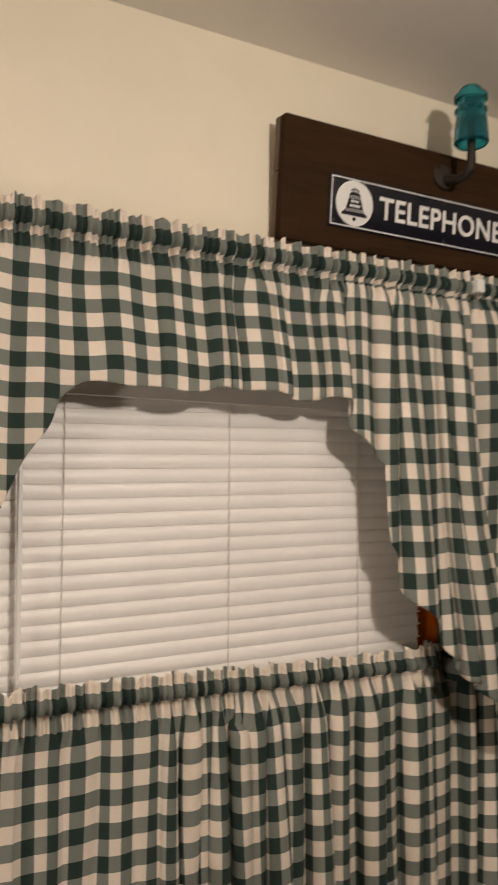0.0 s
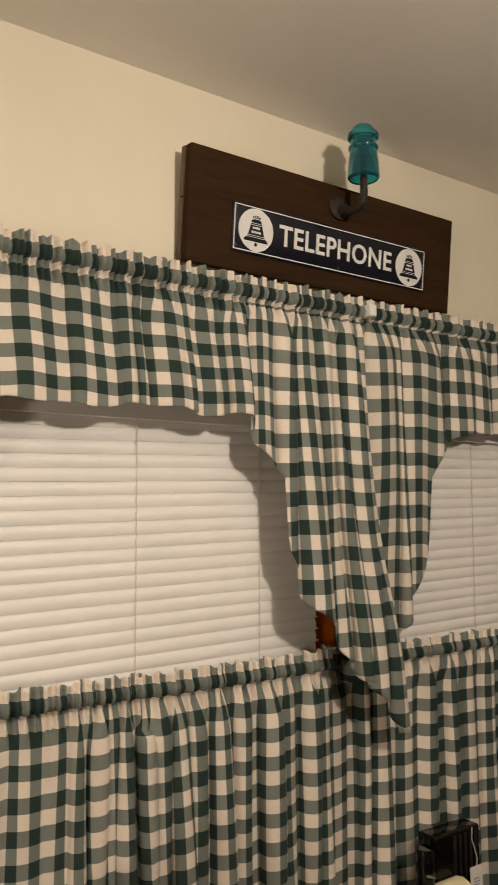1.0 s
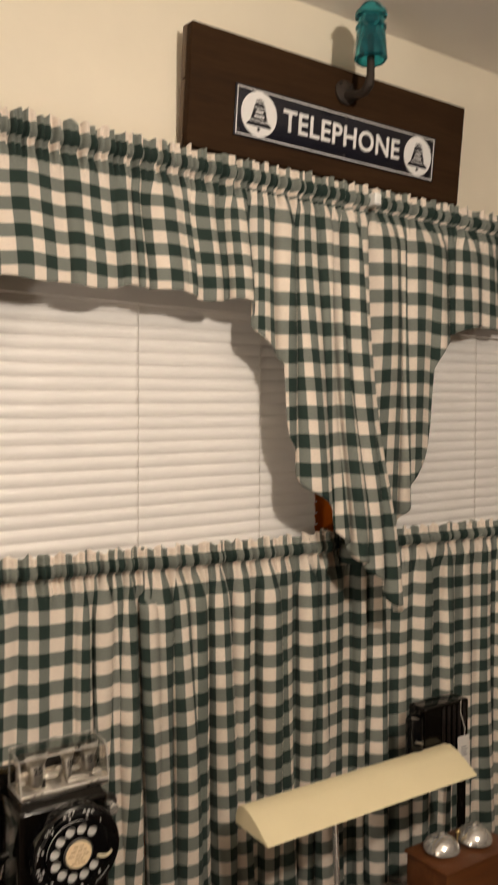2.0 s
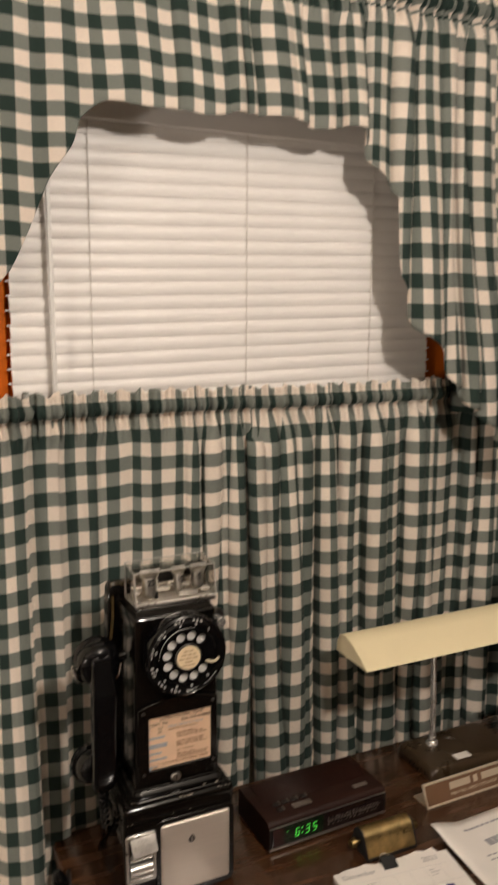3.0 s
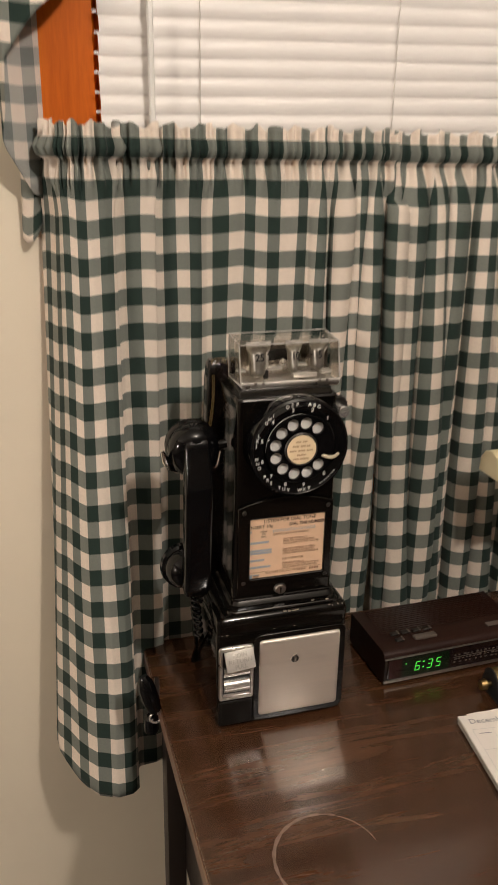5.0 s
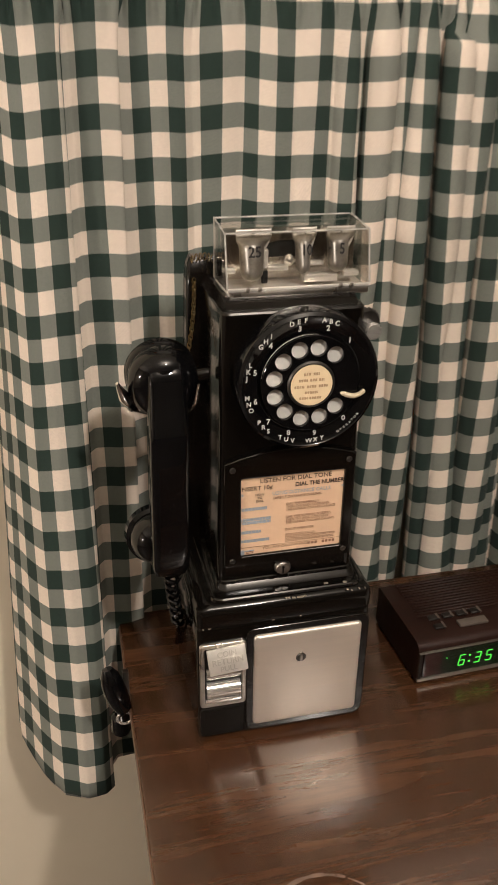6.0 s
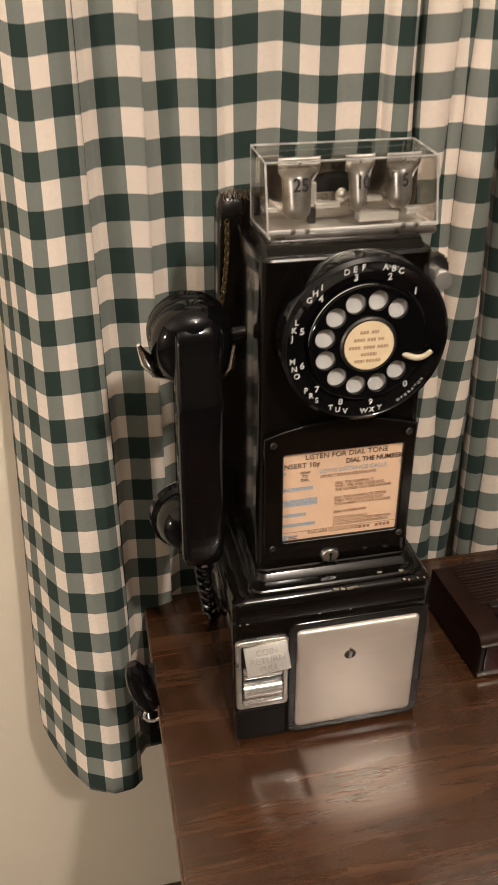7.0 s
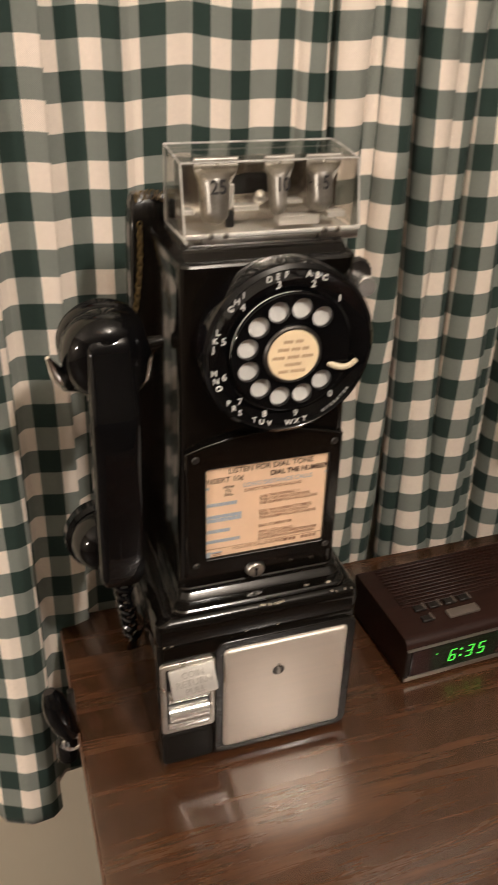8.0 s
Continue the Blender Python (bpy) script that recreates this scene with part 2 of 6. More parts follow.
def window_wall():
    """The window wall, with both openings going right through it."""
    bm = bmesh.new()
    xs = [X0, 0.70, 1.44, 1.74, 2.48, X1]
    zs = [0.0, 1.02, 1.99, CEIL]
    y0, y1 = WALL_Y, WALL_Y + 0.14
    for i in range(5):
        for k in range(3):
            if i in (1, 3) and k == 1:
                continue
            for y in (y0, y1):
                bm.faces.new([bm.verts.new(p) for p in ((xs[i], y, zs[k]), (xs[i + 1], y, zs[k]), (xs[i + 1], y, zs[k + 1]), (xs[i], y, zs[k + 1]))])
    for ox0, ox1, oz0, oz1 in OPENINGS:
        for a, b in (((ox0, oz0), (ox1, oz0)), ((ox1, oz0), (ox1, oz1)), ((ox1, oz1), (ox0, oz1)), ((ox0, oz1), (ox0, oz0))):
            bm.faces.new([bm.verts.new(p) for p in ((a[0], y0, a[1]), (b[0], y0, b[1]), (b[0], y1, b[1]), (a[0], y1, a[1]))])
    bmesh.ops.remove_doubles(bm, verts=bm.verts[:], dist=1e-5)
    ob = part("wall_north", bm, M_WALL, smooth=False)
    tagged(ob, "cream painted wall with two curtained windows", "wall", kind="structure")


window_wall()
wall_slab("wall_west", X0 - 0.1, X0, Y0, WALL_Y + 0.14, 0, CEIL, M_PANEL, "plain tan wood panelled side wall")
wall_slab("wall_east", X1, X1 + 0.1, Y0, WALL_Y + 0.14, 0, CEIL, M_PANEL, "plain tan wood panelled side wall of the room")
wall_slab("wall_south", X0 - 0.1, X1 + 0.1, Y0 - 0.1, Y0, 0, CEIL, M_PANEL, "plain tan wood panelled wall facing the windows")
wall_slab("floor", X0 - 0.1, X1 + 0.1, Y0 - 0.1, WALL_Y + 0.14, -0.1, 0, M_FLOOR, "brown wooden floor of the office", "floor")
wall_slab("ceiling", X0 - 0.1, X1 + 0.1, Y0 - 0.1, WALL_Y + 0.14, CEIL, CEIL + 0.1, M_CEIL, "off-white painted ceiling", "ceiling")


# ---- windows behind the blinds ----
def window(name, ox0, ox1, oz0, oz1, glass, cas0, cas1):
    w = thing(name, (ox0 + ox1) / 2, WALL_Y, oz0, "wooden window with orange pine casing and closed blind", "window", kind="structure")
    cx, ww, hh = (ox0 + ox1) / 2, (ox1 - ox0) / 2, oz1 - oz0
    for sgn, nm in ((-1, cas0), (1, cas1)):
        # fluted side casing: flat band, two grooves, rounded inner edge
        a, b = sorted((sgn * (ww + 0.0), nm - cx))
        lo, hi = (a, b)
        inner = hi if sgn < 0 else lo
        prof = [(lo, 0.0), (lo, -0.013)]
        steps = [0.0, 0.004, 0.016, 0.0205, 0.025, 0.036, 0.0405, 0.045]
        deps = [-0.008, -0.015, -0.015, -0.008, -0.015, -0.015, -0.008, -0.015]
        band = [(inner + (s if sgn > 0 else -s), d) for s, d in zip(steps, deps)]
        band = sorted(band)
        prof += [(x, d) for x, d in band if lo < x < hi] + [(hi, -0.013), (hi, 0.0)]
        bm = bmesh.new()
        v0 = [bm.verts.new((x, d, -0.10)) for x, d in prof]
        v1 = [bm.verts.new((x, d, hh + 0.08)) for x, d in prof]
        for i in range(len(prof)):
            j = (i + 1) % len(prof)
            bm.faces.new((v0[i], v0[j], v1[j], v1[i]))
        bm.faces.new(v0)
        bm.faces.new(v1[::-1])
        part("side_casing", bm, M_PINE, w)
    part("head_casing", boxed(-ww + 0.001, ww - 0.001, -0.014, 0, hh, hh + 0.08, 0.003), M_PINE, w)
    part("window_sill", boxed(-ww - 0.02, ww + 0.02, -0.035, 0.0, -0.105, -0.08, 0.004), M_PINE, w)
    fr = bmesh.new()
    for z in (0.0, hh / 2 - 0.02, hh - 0.04):
        box(fr, -ww + 0.035, ww - 0.035, 0.06, 0.09, z, z + 0.04)
    for x in (-ww, ww - 0.035):
        box(fr, x, x + 0.035, 0.058, 0.092, 0, hh)
    part("window_frame", fr, M_PINE, w)
    for z in (0.04, hh / 2 + 0.02):
        part("pane", boxed(-ww + 0.035, ww - 0.035, 0.073, 0.077, z, z + hh / 2 - 0.06), glass, w)
    return w


gm, gn, gl, gb = material("window_glass")
setin(gb, Roughness=0.02, Transmission_Weight=1.0, IOR=1.45)
window("window_1", *OPENINGS[0], gm, 0.586, 1.56)
window("window_2", *OPENINGS[1], gm, 1.64, 2.62)


# ---- blinds ----
def blind(x0, x1, top, bottom, cords, wand):
    """A closed one-inch blind hung over the window, slat by slat."""
    y = 1.594
    t = thing("window_blind", (x0 + x1) / 2, y, bottom, "closed white slatted blind hanging slightly askew in the window", "blind", "blinds of the windows")
    cx, hw = (x0 + x1) / 2, (x1 - x0) / 2
    part("headrail", boxed(-hw, hw, -0.020, 0.012, top - bottom - 0.067, top - bottom - 0.022, 0.002), M_SLAT, t)
    pitch, wide = 0.0237, 0.0277
    prof = []
    tilt = radians(80.5)
    k = 6
    for i in range(k + 1):
        s = (i / k - 0.5) * wide
        c = 0.0045 * (1 - (2 * i / k - 1) ** 2)
        prof.append((s * math.cos(tilt) - c * math.sin(tilt), s * math.sin(tilt) + c * math.cos(tilt)))
    me = bpy.data.meshes.new("slat")
    bm = bmesh.new()
    th = 0.0005
    n0, n1 = [], []
    for x, lst in ((-hw + 0.001, n0), (hw - 0.001, n1)):
        for a, b in prof:
            lst.append(bm.verts.new((x, a - th, b)))
        for a, b in reversed(prof):
            lst.append(bm.verts.new((x, a + th, b)))
    m = len(n0)
    for i in range(m):
        j = (i + 1) % m
        bm.faces.new((n0[i], n0[j], n1[j], n1[i]))
    bm.faces.new(n0[::-1])
    bm.faces.new(n1)
    for sgn in (-1, 1):
        box(bm, *sorted((sgn * (hw + 0.0055), sgn * (hw - 0.0005))), -0.0035, -0.0015, -0.0118, -0.0092)
    bmesh.ops.recalc_face_normals(bm, faces=bm.faces[:])
    bm.to_mesh(me)
    bm.free()
    for p in me.polygons:
        p.use_smooth = True
    me.set_sharp_from_angle(angle=radians(50))
    me.materials.append(M_SLAT)
    rnd = random.Random(5)
    z = 0.9387
    while z > 0.03:
        s = new("slat", me)
        s.parent = t
        s.location = (rnd.uniform(-0.0012, 0.0012), 0, z)
        s.rotation_euler = (rnd.uniform(-0.02, 0.02), -0.023 + rnd.uniform(-0.0012, 0.0012), 0)
        z -= pitch
    part("bottom_rail", boxed(-hw, hw, -0.011, 0.011, 0.0, 0.012, 0.003), M_SLAT, t)
    for c in cords:
        bm = bmesh.new()
        pts = []
        zz = 0.0
        while zz < top - bottom - 0.02:
            pts.append((c - cx + 0.0002 * math.sin(zz * 251), -0.0085 - 0.0014 * math.cos((zz) / pitch * 2 * math.pi), zz))
            zz += pitch / 5
        tube(bm, pts, 0.0007, 6)
        part("ladder_cord", bm, M_CORD, t)
    if wand:
        bm = bmesh.new()
        cyl(bm, (wand[0] - cx, -0.030, top - bottom - 0.03), (wand[1] - cx, -0.020, 0.30), 0.0042, seg=6)
        part("tilt_wand", bm, M_WHITE, t, "white plastic tilt wand")
    return t


blind(0.660, 1.497, 2.007, 1.0, (0.7945, 1.0815, 1.350), (0.722, 0.728))
blind(1.640, 2.52, 2.007, 1.0, (1.99, 2.28), None)


# ---- gathered gingham cloth ----
def fold_field(total, seed, step, depth):
    """Rounded pleats along a cloth's width: (centre, half width, depth) drawn at uneven steps."""
    rnd = random.Random(seed)
    out, a = [], rnd.uniform(0.2, 0.8) * step
    while a < total:
        w = rnd.uniform(0.20, 0.42) * step
        out.append((a, w, depth * rnd.uniform(0.45, 1.0)))
        a += step * rnd.uniform(0.55, 1.6)
    return out


def cloth(name, route, top, drop, parent, seed=1, step=0.05, depth=0.016, push=None, u0=0.0, v0=0.0, extra=(), rows=70, gather=0.0100, header=0.014, pocket=0.030, sway=0.004, flare=0.4, stretch=None, curl=0.9):
    """A rod-pocket curtain along a route of (x, y) points, from its ruffled heading to its hem.
    drop(a) is its length at the distance a along the route, push(a, v) moves it in x and y,
    stretch(a) is how closely the checks run down the cloth there, how far down they start and how closely they run across, curl how far the pleats bulge over their roots."""
    pts = [Vector(r[:2]) for r in route]
    low = [Vector(r[-2:]) for r in route]
    lens = [0.0]
    for p, q in zip(low, low[1:]):
        lens.append(lens[-1] + (q - p).length)
    total = lens[-1]
    double = any(len(r) == 4 for r in route)
    nx = max(8, int(total / 0.0024))
    folds = list(extra) if step == 0 else fold_field(total, seed, step, depth) + list(extra)
    rnd = random.Random(seed + 77)
    ph = [rnd.uniform(0, 6.28) for _ in range(4)]

    def base(a, k):
        for i in range(len(pts) - 1):
            if a <= lens[i + 1] or i == len(pts) - 2:
                f = (a - lens[i]) / (lens[i + 1] - lens[i])
                return pts[i].lerp(pts[i + 1], f).lerp(low[i].lerp(low[i + 1], f), k)

    def swell(a, v):
        d = side = 0.0
        for c, w, h in folds:
            c2 = c + sway * math.sin(6 * v + c * 40)
            skew = 1.0 + 0.6 * math.sin(c * 913.0)
            q = (a - c2) / (w if a < c2 else w * skew)
            if abs(q) < 3:
                lift = h * (1 + 0.35 * math.sin(5.0 * v + c * 70)) * math.exp(-q * q)
                d += lift
                side += curl * q * lift
        return d, side

    def crimp(a):
        return gather * (math.sin(a * 470 + 2.6 * math.sin(a * 41 + ph[0])) * 0.62 + 0.45 * math.sin(a * 233 + 1.8 * math.sin(a * 29) + ph[1]))

    weave = stretch or (lambda a: (1.0, 0.0, 1.0))
    us = [0.0]
    gain = 0.75 + flare * 0.5
    prev, before = swell(0, 0.5)
    for i in range(1, nx + 1):
        a = total * i / nx
        d, side = swell(a, 0.5)
        us.append(us[-1] + math.hypot(total / nx + (side - before) * gain, (d - prev) * gain) * weave(a)[2])
        prev, before = d, side
    grid, vals = [], []
    bm = bmesh.new()
    uvl = bm.loops.layers.uv.new("UVMap")
    heads = [0.0, header * 0.5, header, header + pocket * 0.22, header + pocket * 0.5, header + pocket * 0.8, header + pocket, header + pocket + 0.008]
    for i in range(nx + 1):
        a = total * i / nx
        length = drop(a)
        col, cv = [], []
        vs = heads + [heads[-1] + (length - heads[-1]) * (k / rows) for k in range(1, rows + 1)]
        for v in vs:
            w = smooth(header + pocket - 0.004, header + pocket + 0.075, v)
            lift, side = swell(a, v)
            disp = crimp(a) * (1 - smooth(header + pocket, header + pocket + 0.05, v)) * (0.75 if header < v < header + pocket else 0.65 if v <= header else 1.0) + lift * w * (0.75 + flare * v) + min(depth, 0.022) * 0.55 * (1 - w)
            if v < header + pocket:
                disp += 0.009 * math.sin(math.pi * max(0.0, v - header) / pocket) if v > header else 0.002
            else:
                disp -= 0.009 * (1 - smooth(header + pocket, header + pocket + 0.03, v))
            if v <= header + pocket + 0.05:
                disp *= smooth(-0.01, 0.05, a)
            k = min(1.0, v / 0.95) ** 1.15 if double else 1.0
            p = base(a, k)
            d = (base(min(total, a + 0.007), k) - base(max(0.0, a - 0.007), k)).normalized()
            side *= w * (0.75 + flare * v)
            x, y = p.x + d.y * disp + d.x * side, p.y - d.x * disp + d.y * side
            if push:
                dx, dy = push(a, v)
                x, y = x + dx, y + dy
            z = top - v
            if v < header:
                z += (0.0016 * math.sin(a * 345 + ph[2]) + 0.0036 * math.sin(a * 163 + 2.0 * math.sin(a * 31 + ph[3]))) * (1 - v / header)
            col.append(bm.verts.new((x, y, z)))
            slack = 0.0020 * math.sin(a * 31 + ph[1]) + 0.0018 * math.sin(a * 67 + 4 * v + ph[2])
            fine, start, _ = weave(a)
            cv.append((us[i] + u0 + 0.002 * math.sin(9 * v + a * 20) * w, (v - start) * fine + v0 + slack * w if v > header + pocket else v - 0.0165 + CHECK / 2))
        grid.append(col)
        vals.append(cv)
    for i in range(nx):
        for k in range(len(grid[0]) - 1):
            f = bm.faces.new((grid[i][k], grid[i][k + 1], grid[i + 1][k + 1], grid[i + 1][k]))
            for loop, (ii, kk) in zip(f.loops, ((i, k), (i, k + 1), (i + 1, k + 1), (i + 1, k))):
                loop[uvl].uv = vals[ii][kk]
    loc = parent.matrix_world.translation
    bmesh.ops.translate(bm, verts=bm.verts[:], vec=-loc)
    me = bpy.data.meshes.new(name)
    bm.to_mesh(me)
    bm.free()
    for p in me.polygons:
        p.use_smooth = True
    me.materials.append(M_GINGHAM)
    me.materials.append(M_REVERSE)
    ob = new(name, me)
    ob.parent = parent
    sol = ob.modifiers.new("thickness", "SOLIDIFY")
    sol.thickness, sol.offset, sol.material_offset = 0.0008, 0.0, 1
    return ob


def rod(parent, route, z, name="curtain_rod"):
    loc = parent.matrix_world.translation
    bm = bmesh.new()
    tube(bm, [(r[0] - loc.x, r[1] - loc.y, z - loc.z) for r in route], 0.004, 8)
    part(name, bm, M_WHITE, parent, "white painted metal rod")


# valances: straight swag in the middle, long tails at both ends
def valance_left():
    t = thing("swag_valance", 1.08, 1.545, 2.20, "green and cream gingham swag valance with long tails", "valance", "valances over the windows")
    route = [(0.592, 1.614), (0.540, 1.556), (0.550, 1.540), (1.574, 1.537), (1.588, 1.548)]
    edge = [(0.536, 1.556), (0.565, 1.590), (0.586, 1.614), (0.656, 1.698), (0.718, 1.826), (0.768, 1.926), (0.80, 1.944), (0.965, 1.952), (1.268, 1.950),
            (1.274, 1.926), (1.336, 1.858), (1.362, 1.838), (1.364, 1.705), (1.402, 1.606), (1.455, 1.522), (1.540, 1.400), (1.578, 1.331)]
    start = math.hypot(0.052, 0.058) + math.hypot(0.010, 0.016)

    def drop(a):
        if a < start:
            return 2.222 - interp([(0.0, 1.395), (0.35, 1.412), (0.75, 1.466), (0.95, 1.512), (1.0, 1.545)], a / start)
        x = 0.550 + (a - start)
        return 2.222 - interp(edge, x) + 0.003 * math.sin(x * 60) + 0.005 * math.sin(x * 27 + 1.0) * smooth(0.7, 0.8, x) * smooth(1.3, 1.22, x)

    def push(a, v):
        x = 0.550 + (a - start)
        k = smooth(1.25, 1.57, x)
        mid = smooth(0.62, 0.85, x) * (1 - smooth(1.2, 1.35, x))
        out = smooth(1.20, 1.36, x) * smooth(0.06, 0.32, v)
        return -0.010 * smooth(0.66, 0.54, x) * min(1.0, a / start) * smooth(0.2, 0.7, v) + 0.016 * k * smooth(0.2, 0.8, v) + 0.046 * smooth(1.42, 1.57, x) * smooth(0.25, 0.9, v) - 0.026 * out, -0.036 * out - 0.014 * smooth(0.45, 0.75, v) * k - 0.010 * k * smooth(0.1, 0.5, v) - 0.030 * mid * smooth(0.08, 0.27, v)

    folds = [(0.60, 0.024, 0.008), (0.668, 0.028, 0.009), (0.735, 0.026, 0.010), (0.80, 0.028, 0.013), (0.868, 0.034, 0.020), (0.930, 0.010, 0.012), (0.970, 0.030, 0.020), (1.028, 0.012, 0.018),
             (1.052, 0.007, 0.018), (1.096, 0.026, 0.022), (1.145, 0.010, 0.016), (1.195, 0.032, 0.016), (1.255, 0.018, 0.026), (1.315, 0.020, 0.026), (1.365, 0.016, 0.026), (1.418, 0.020, 0.030), (1.470, 0.014, 0.026), (1.505, 0.008, 0.018), (1.538, 0.018, 0.028), (1.570, 0.008, 0.018)]
    folds = [(x - 0.550 + start, w, h) for x, w, h in folds]

    def stretch(a):
        x = 0.550 + (a - start)
        return (1.085, 0.0005, 1.06) if x < 1.277 else (0.89, 0.0183, 1.22)

    cloth("cloth", route, 2.222, drop, t, 11, 0, 0.020, push, 0.006, 0.0165, folds, flare=0.6, stretch=stretch, gather=0.0115)
    rod(t, route, 2.193)
    # the last corner of the return twists over and shows its face again
    bm = bmesh.new()
    uvl = bm.loops.layers.uv.new("UVMap")
    grid = []
    for i in range(13):
        u = i / 12
        col = []
        for k in range(17):
            v = k / 16
            x = (0.553 - 0.005 * v) * (1 - u) + (0.588 - 0.014 * v) * u
            z = 1.470 * (1 - v) + (1.343 + 0.022 * u * u + 0.010 * (1 - u) ** 6) * v
            y = 1.607 - 0.012 * math.sin(math.pi * u) * (0.6 + 0.4 * v) + 0.003 * math.sin(9 * v + 3 * u)
            col.append(bm.verts.new((x - 1.08, y - 1.545, z - 2.20)))
        grid.append(col)
    for i in range(12):
        for k in range(16):
            f = bm.faces.new((grid[i][k], grid[i][k + 1], grid[i + 1][k + 1], grid[i + 1][k]))
            for loop, (ii, kk) in zip(f.loops, ((i, k), (i, k + 1), (i + 1, k + 1), (i + 1, k))):
                loop[uvl].uv = (0.004 + 0.040 * ii / 12, 0.030 + 0.125 * kk / 16)
    tip = part("twisted_corner", bm, M_GINGHAM, t)
    sol = tip.modifiers.new("thickness", "SOLIDIFY")
    sol.thickness, sol.offset = 0.0010, 0.0


def valance_right():
    t = thing("swag_valance", 2.1, 1.545, 2.20, "green and cream gingham swag valance with pleated tails", "valance", "valances over the windows")
    route = [(1.594, 1.614), (1.595, 1.566), (1.606, 1.548), (2.70, 1.545)]
    edge = [(1.58, 1.40), (1.62, 1.452), (1.665, 1.511), (1.720, 1.600), (1.764, 1.680), (1.772, 1.73), (1.776, 1.845), (1.80, 1.90), (1.83, 1.930), (1.926, 1.954), (2.4, 1.958)]

    def drop(a):
        x = 1.60 + max(0.0, a - 0.066)
        return 2.226 - interp(edge, x) + 0.003 * math.sin(x * 55)

    folds = [(0.045, 0.022, 0.026), (0.098, 0.030, 0.030), (0.146, 0.008, 0.018), (0.195, 0.032, 0.028), (0.262, 0.026, 0.026), (0.310, 0.010, 0.018), (0.365, 0.034, 0.026), (0.440, 0.030, 0.024), (0.520, 0.034, 0.026),
             (0.610, 0.030, 0.024), (0.700, 0.034, 0.026), (0.790, 0.030, 0.024), (0.880, 0.034, 0.026), (0.970, 0.030, 0.024), (1.060, 0.034, 0.026)]
    cloth("cloth", route, 2.226, drop, t, 23, 0, 0.022, None, 0.02, 0.0165, folds, flare=0.6, stretch=lambda a: (0.85, 0.032, 1.08), gather=0.0115)
    rod(t, route, 2.197)


valance_left()
valance_right()


# short cafe curtains on the lower rods
def cafe(label, route, top, drop, seed, step, depth, push=None, u0=0.0, v0=0.0, extra=(), stretch=None, sway=0.004):
    t = thing("cafe_curtain", route[0][0], 1.545, top - 0.98, label, "curtain", "cafe curtains of the windows")
    cloth("cloth", route, top, drop, t, seed, step, depth, push, u0, v0, extra, 90, gather=0.0115, stretch=stretch, sway=sway)
    rod(t, route, top - 0.031)
    return t


# the outer edge hangs free beside the desk: its hem swings out into the room
OUTER = [(0.577, 1.613, 0.545, 1.560), (0.587, 1.599, 0.537, 1.528), (0.594, 1.583, 0.541, 1.508), (0.598, 1.566, 0.552, 1.488), (0.602, 1.553, 0.568, 1.460), (0.618, 1.546, 0.593, 1.424), (0.636, 1.546, 0.622, 1.411), (0.655, 1.548, 0.645, 1.414),
         (0.668, 1.553, 0.656, 1.424), (0.664, 1.562, 0.650, 1.450), (0.676, 1.566, 0.664, 1.470), (0.700, 1.556, 0.690, 1.472), (0.724, 1.556, 0.708, 1.480), (0.721, 1.566, 0.706, 1.505), (0.736, 1.568, 0.722, 1.520),
         (0.765, 1.560, 0.758, 1.528), (0.785, 1.560, 0.780, 1.540), (0.800, 1.566, 0.792, 1.556), (1.078, 1.560, 1.078, 1.560)]
REACH = sum(math.hypot(q[2] - p[2], q[3] - p[3]) for p, q in zip(OUTER, OUTER[1:]))
FOLDS = [(0.815, 0.018, 0.009), (0.868, 0.022, 0.010), (0.925, 0.014, 0.012), (0.962, 0.012, 0.015), (0.994, 0.009, 0.020), (1.022, 0.009, 0.024), (1.052, 0.010, 0.024)]
FOLDS = [(REACH - (1.078 - x), w, 1.2 * h) for x, w, h in FOLDS]
INNER = [(1.080, 0.010, 0.022), (1.104, 0.014, 0.026), (1.145, 0.014, 0.024), (1.180, 0.012, 0.020), (1.238, 0.020, 0.022), (1.285, 0.018, 0.020), (1.345, 0.014, 0.024), (1.385, 0.018, 0.020), (1.446, 0.016, 0.024), (1.482, 0.010, 0.020)]
INNER = [(x - 1.068, 0.80 * w, 1.40 * h) for x, w, h in INNER]
cafe("green and cream gingham cafe curtain hanging beside the desk", OUTER, 1.500, lambda a: 0.968 - 0.04 * (1 - smooth(0.0, 0.13, a)), 31, 0, 0.016, None, 0.0, 0.0047, FOLDS, lambda a: (1.0, 0.0, 1.12))
cafe("green and cream gingham cafe curtain behind the desk", [(1.068, 1.560), (1.492, 1.560), (1.502, 1.570), (1.506, 1.602)], 1.498, lambda a: 0.955, 47, 0, 0.018, lambda a, v: (0.035 * v * (1 - min(1.0, a / 0.43)), 0.0), 0.012, 0.0047, INNER, lambda a: (0.95, 0.002, 1.05), 0.0012)
cafe("green and cream gingham cafe curtain of the second window", [(1.512, 1.604), (1.548, 1.603), (1.566, 1.596), (1.622, 1.580), (1.640, 1.562), (2.70, 1.560)], 1.495, lambda a: 0.955, 59, 0.050, 0.024, None, 0.02, 0.0047, (), lambda a: (0.92, 0.002, 1.0), 0.0015)


# ---- sign board over the windows ----
def disc_outline(cx, cz, r, n=40):
    return [(cx + r * math.cos(2 * math.pi * k / n), cz + r * math.sin(2 * math.pi * k / n)) for k in range(n)]


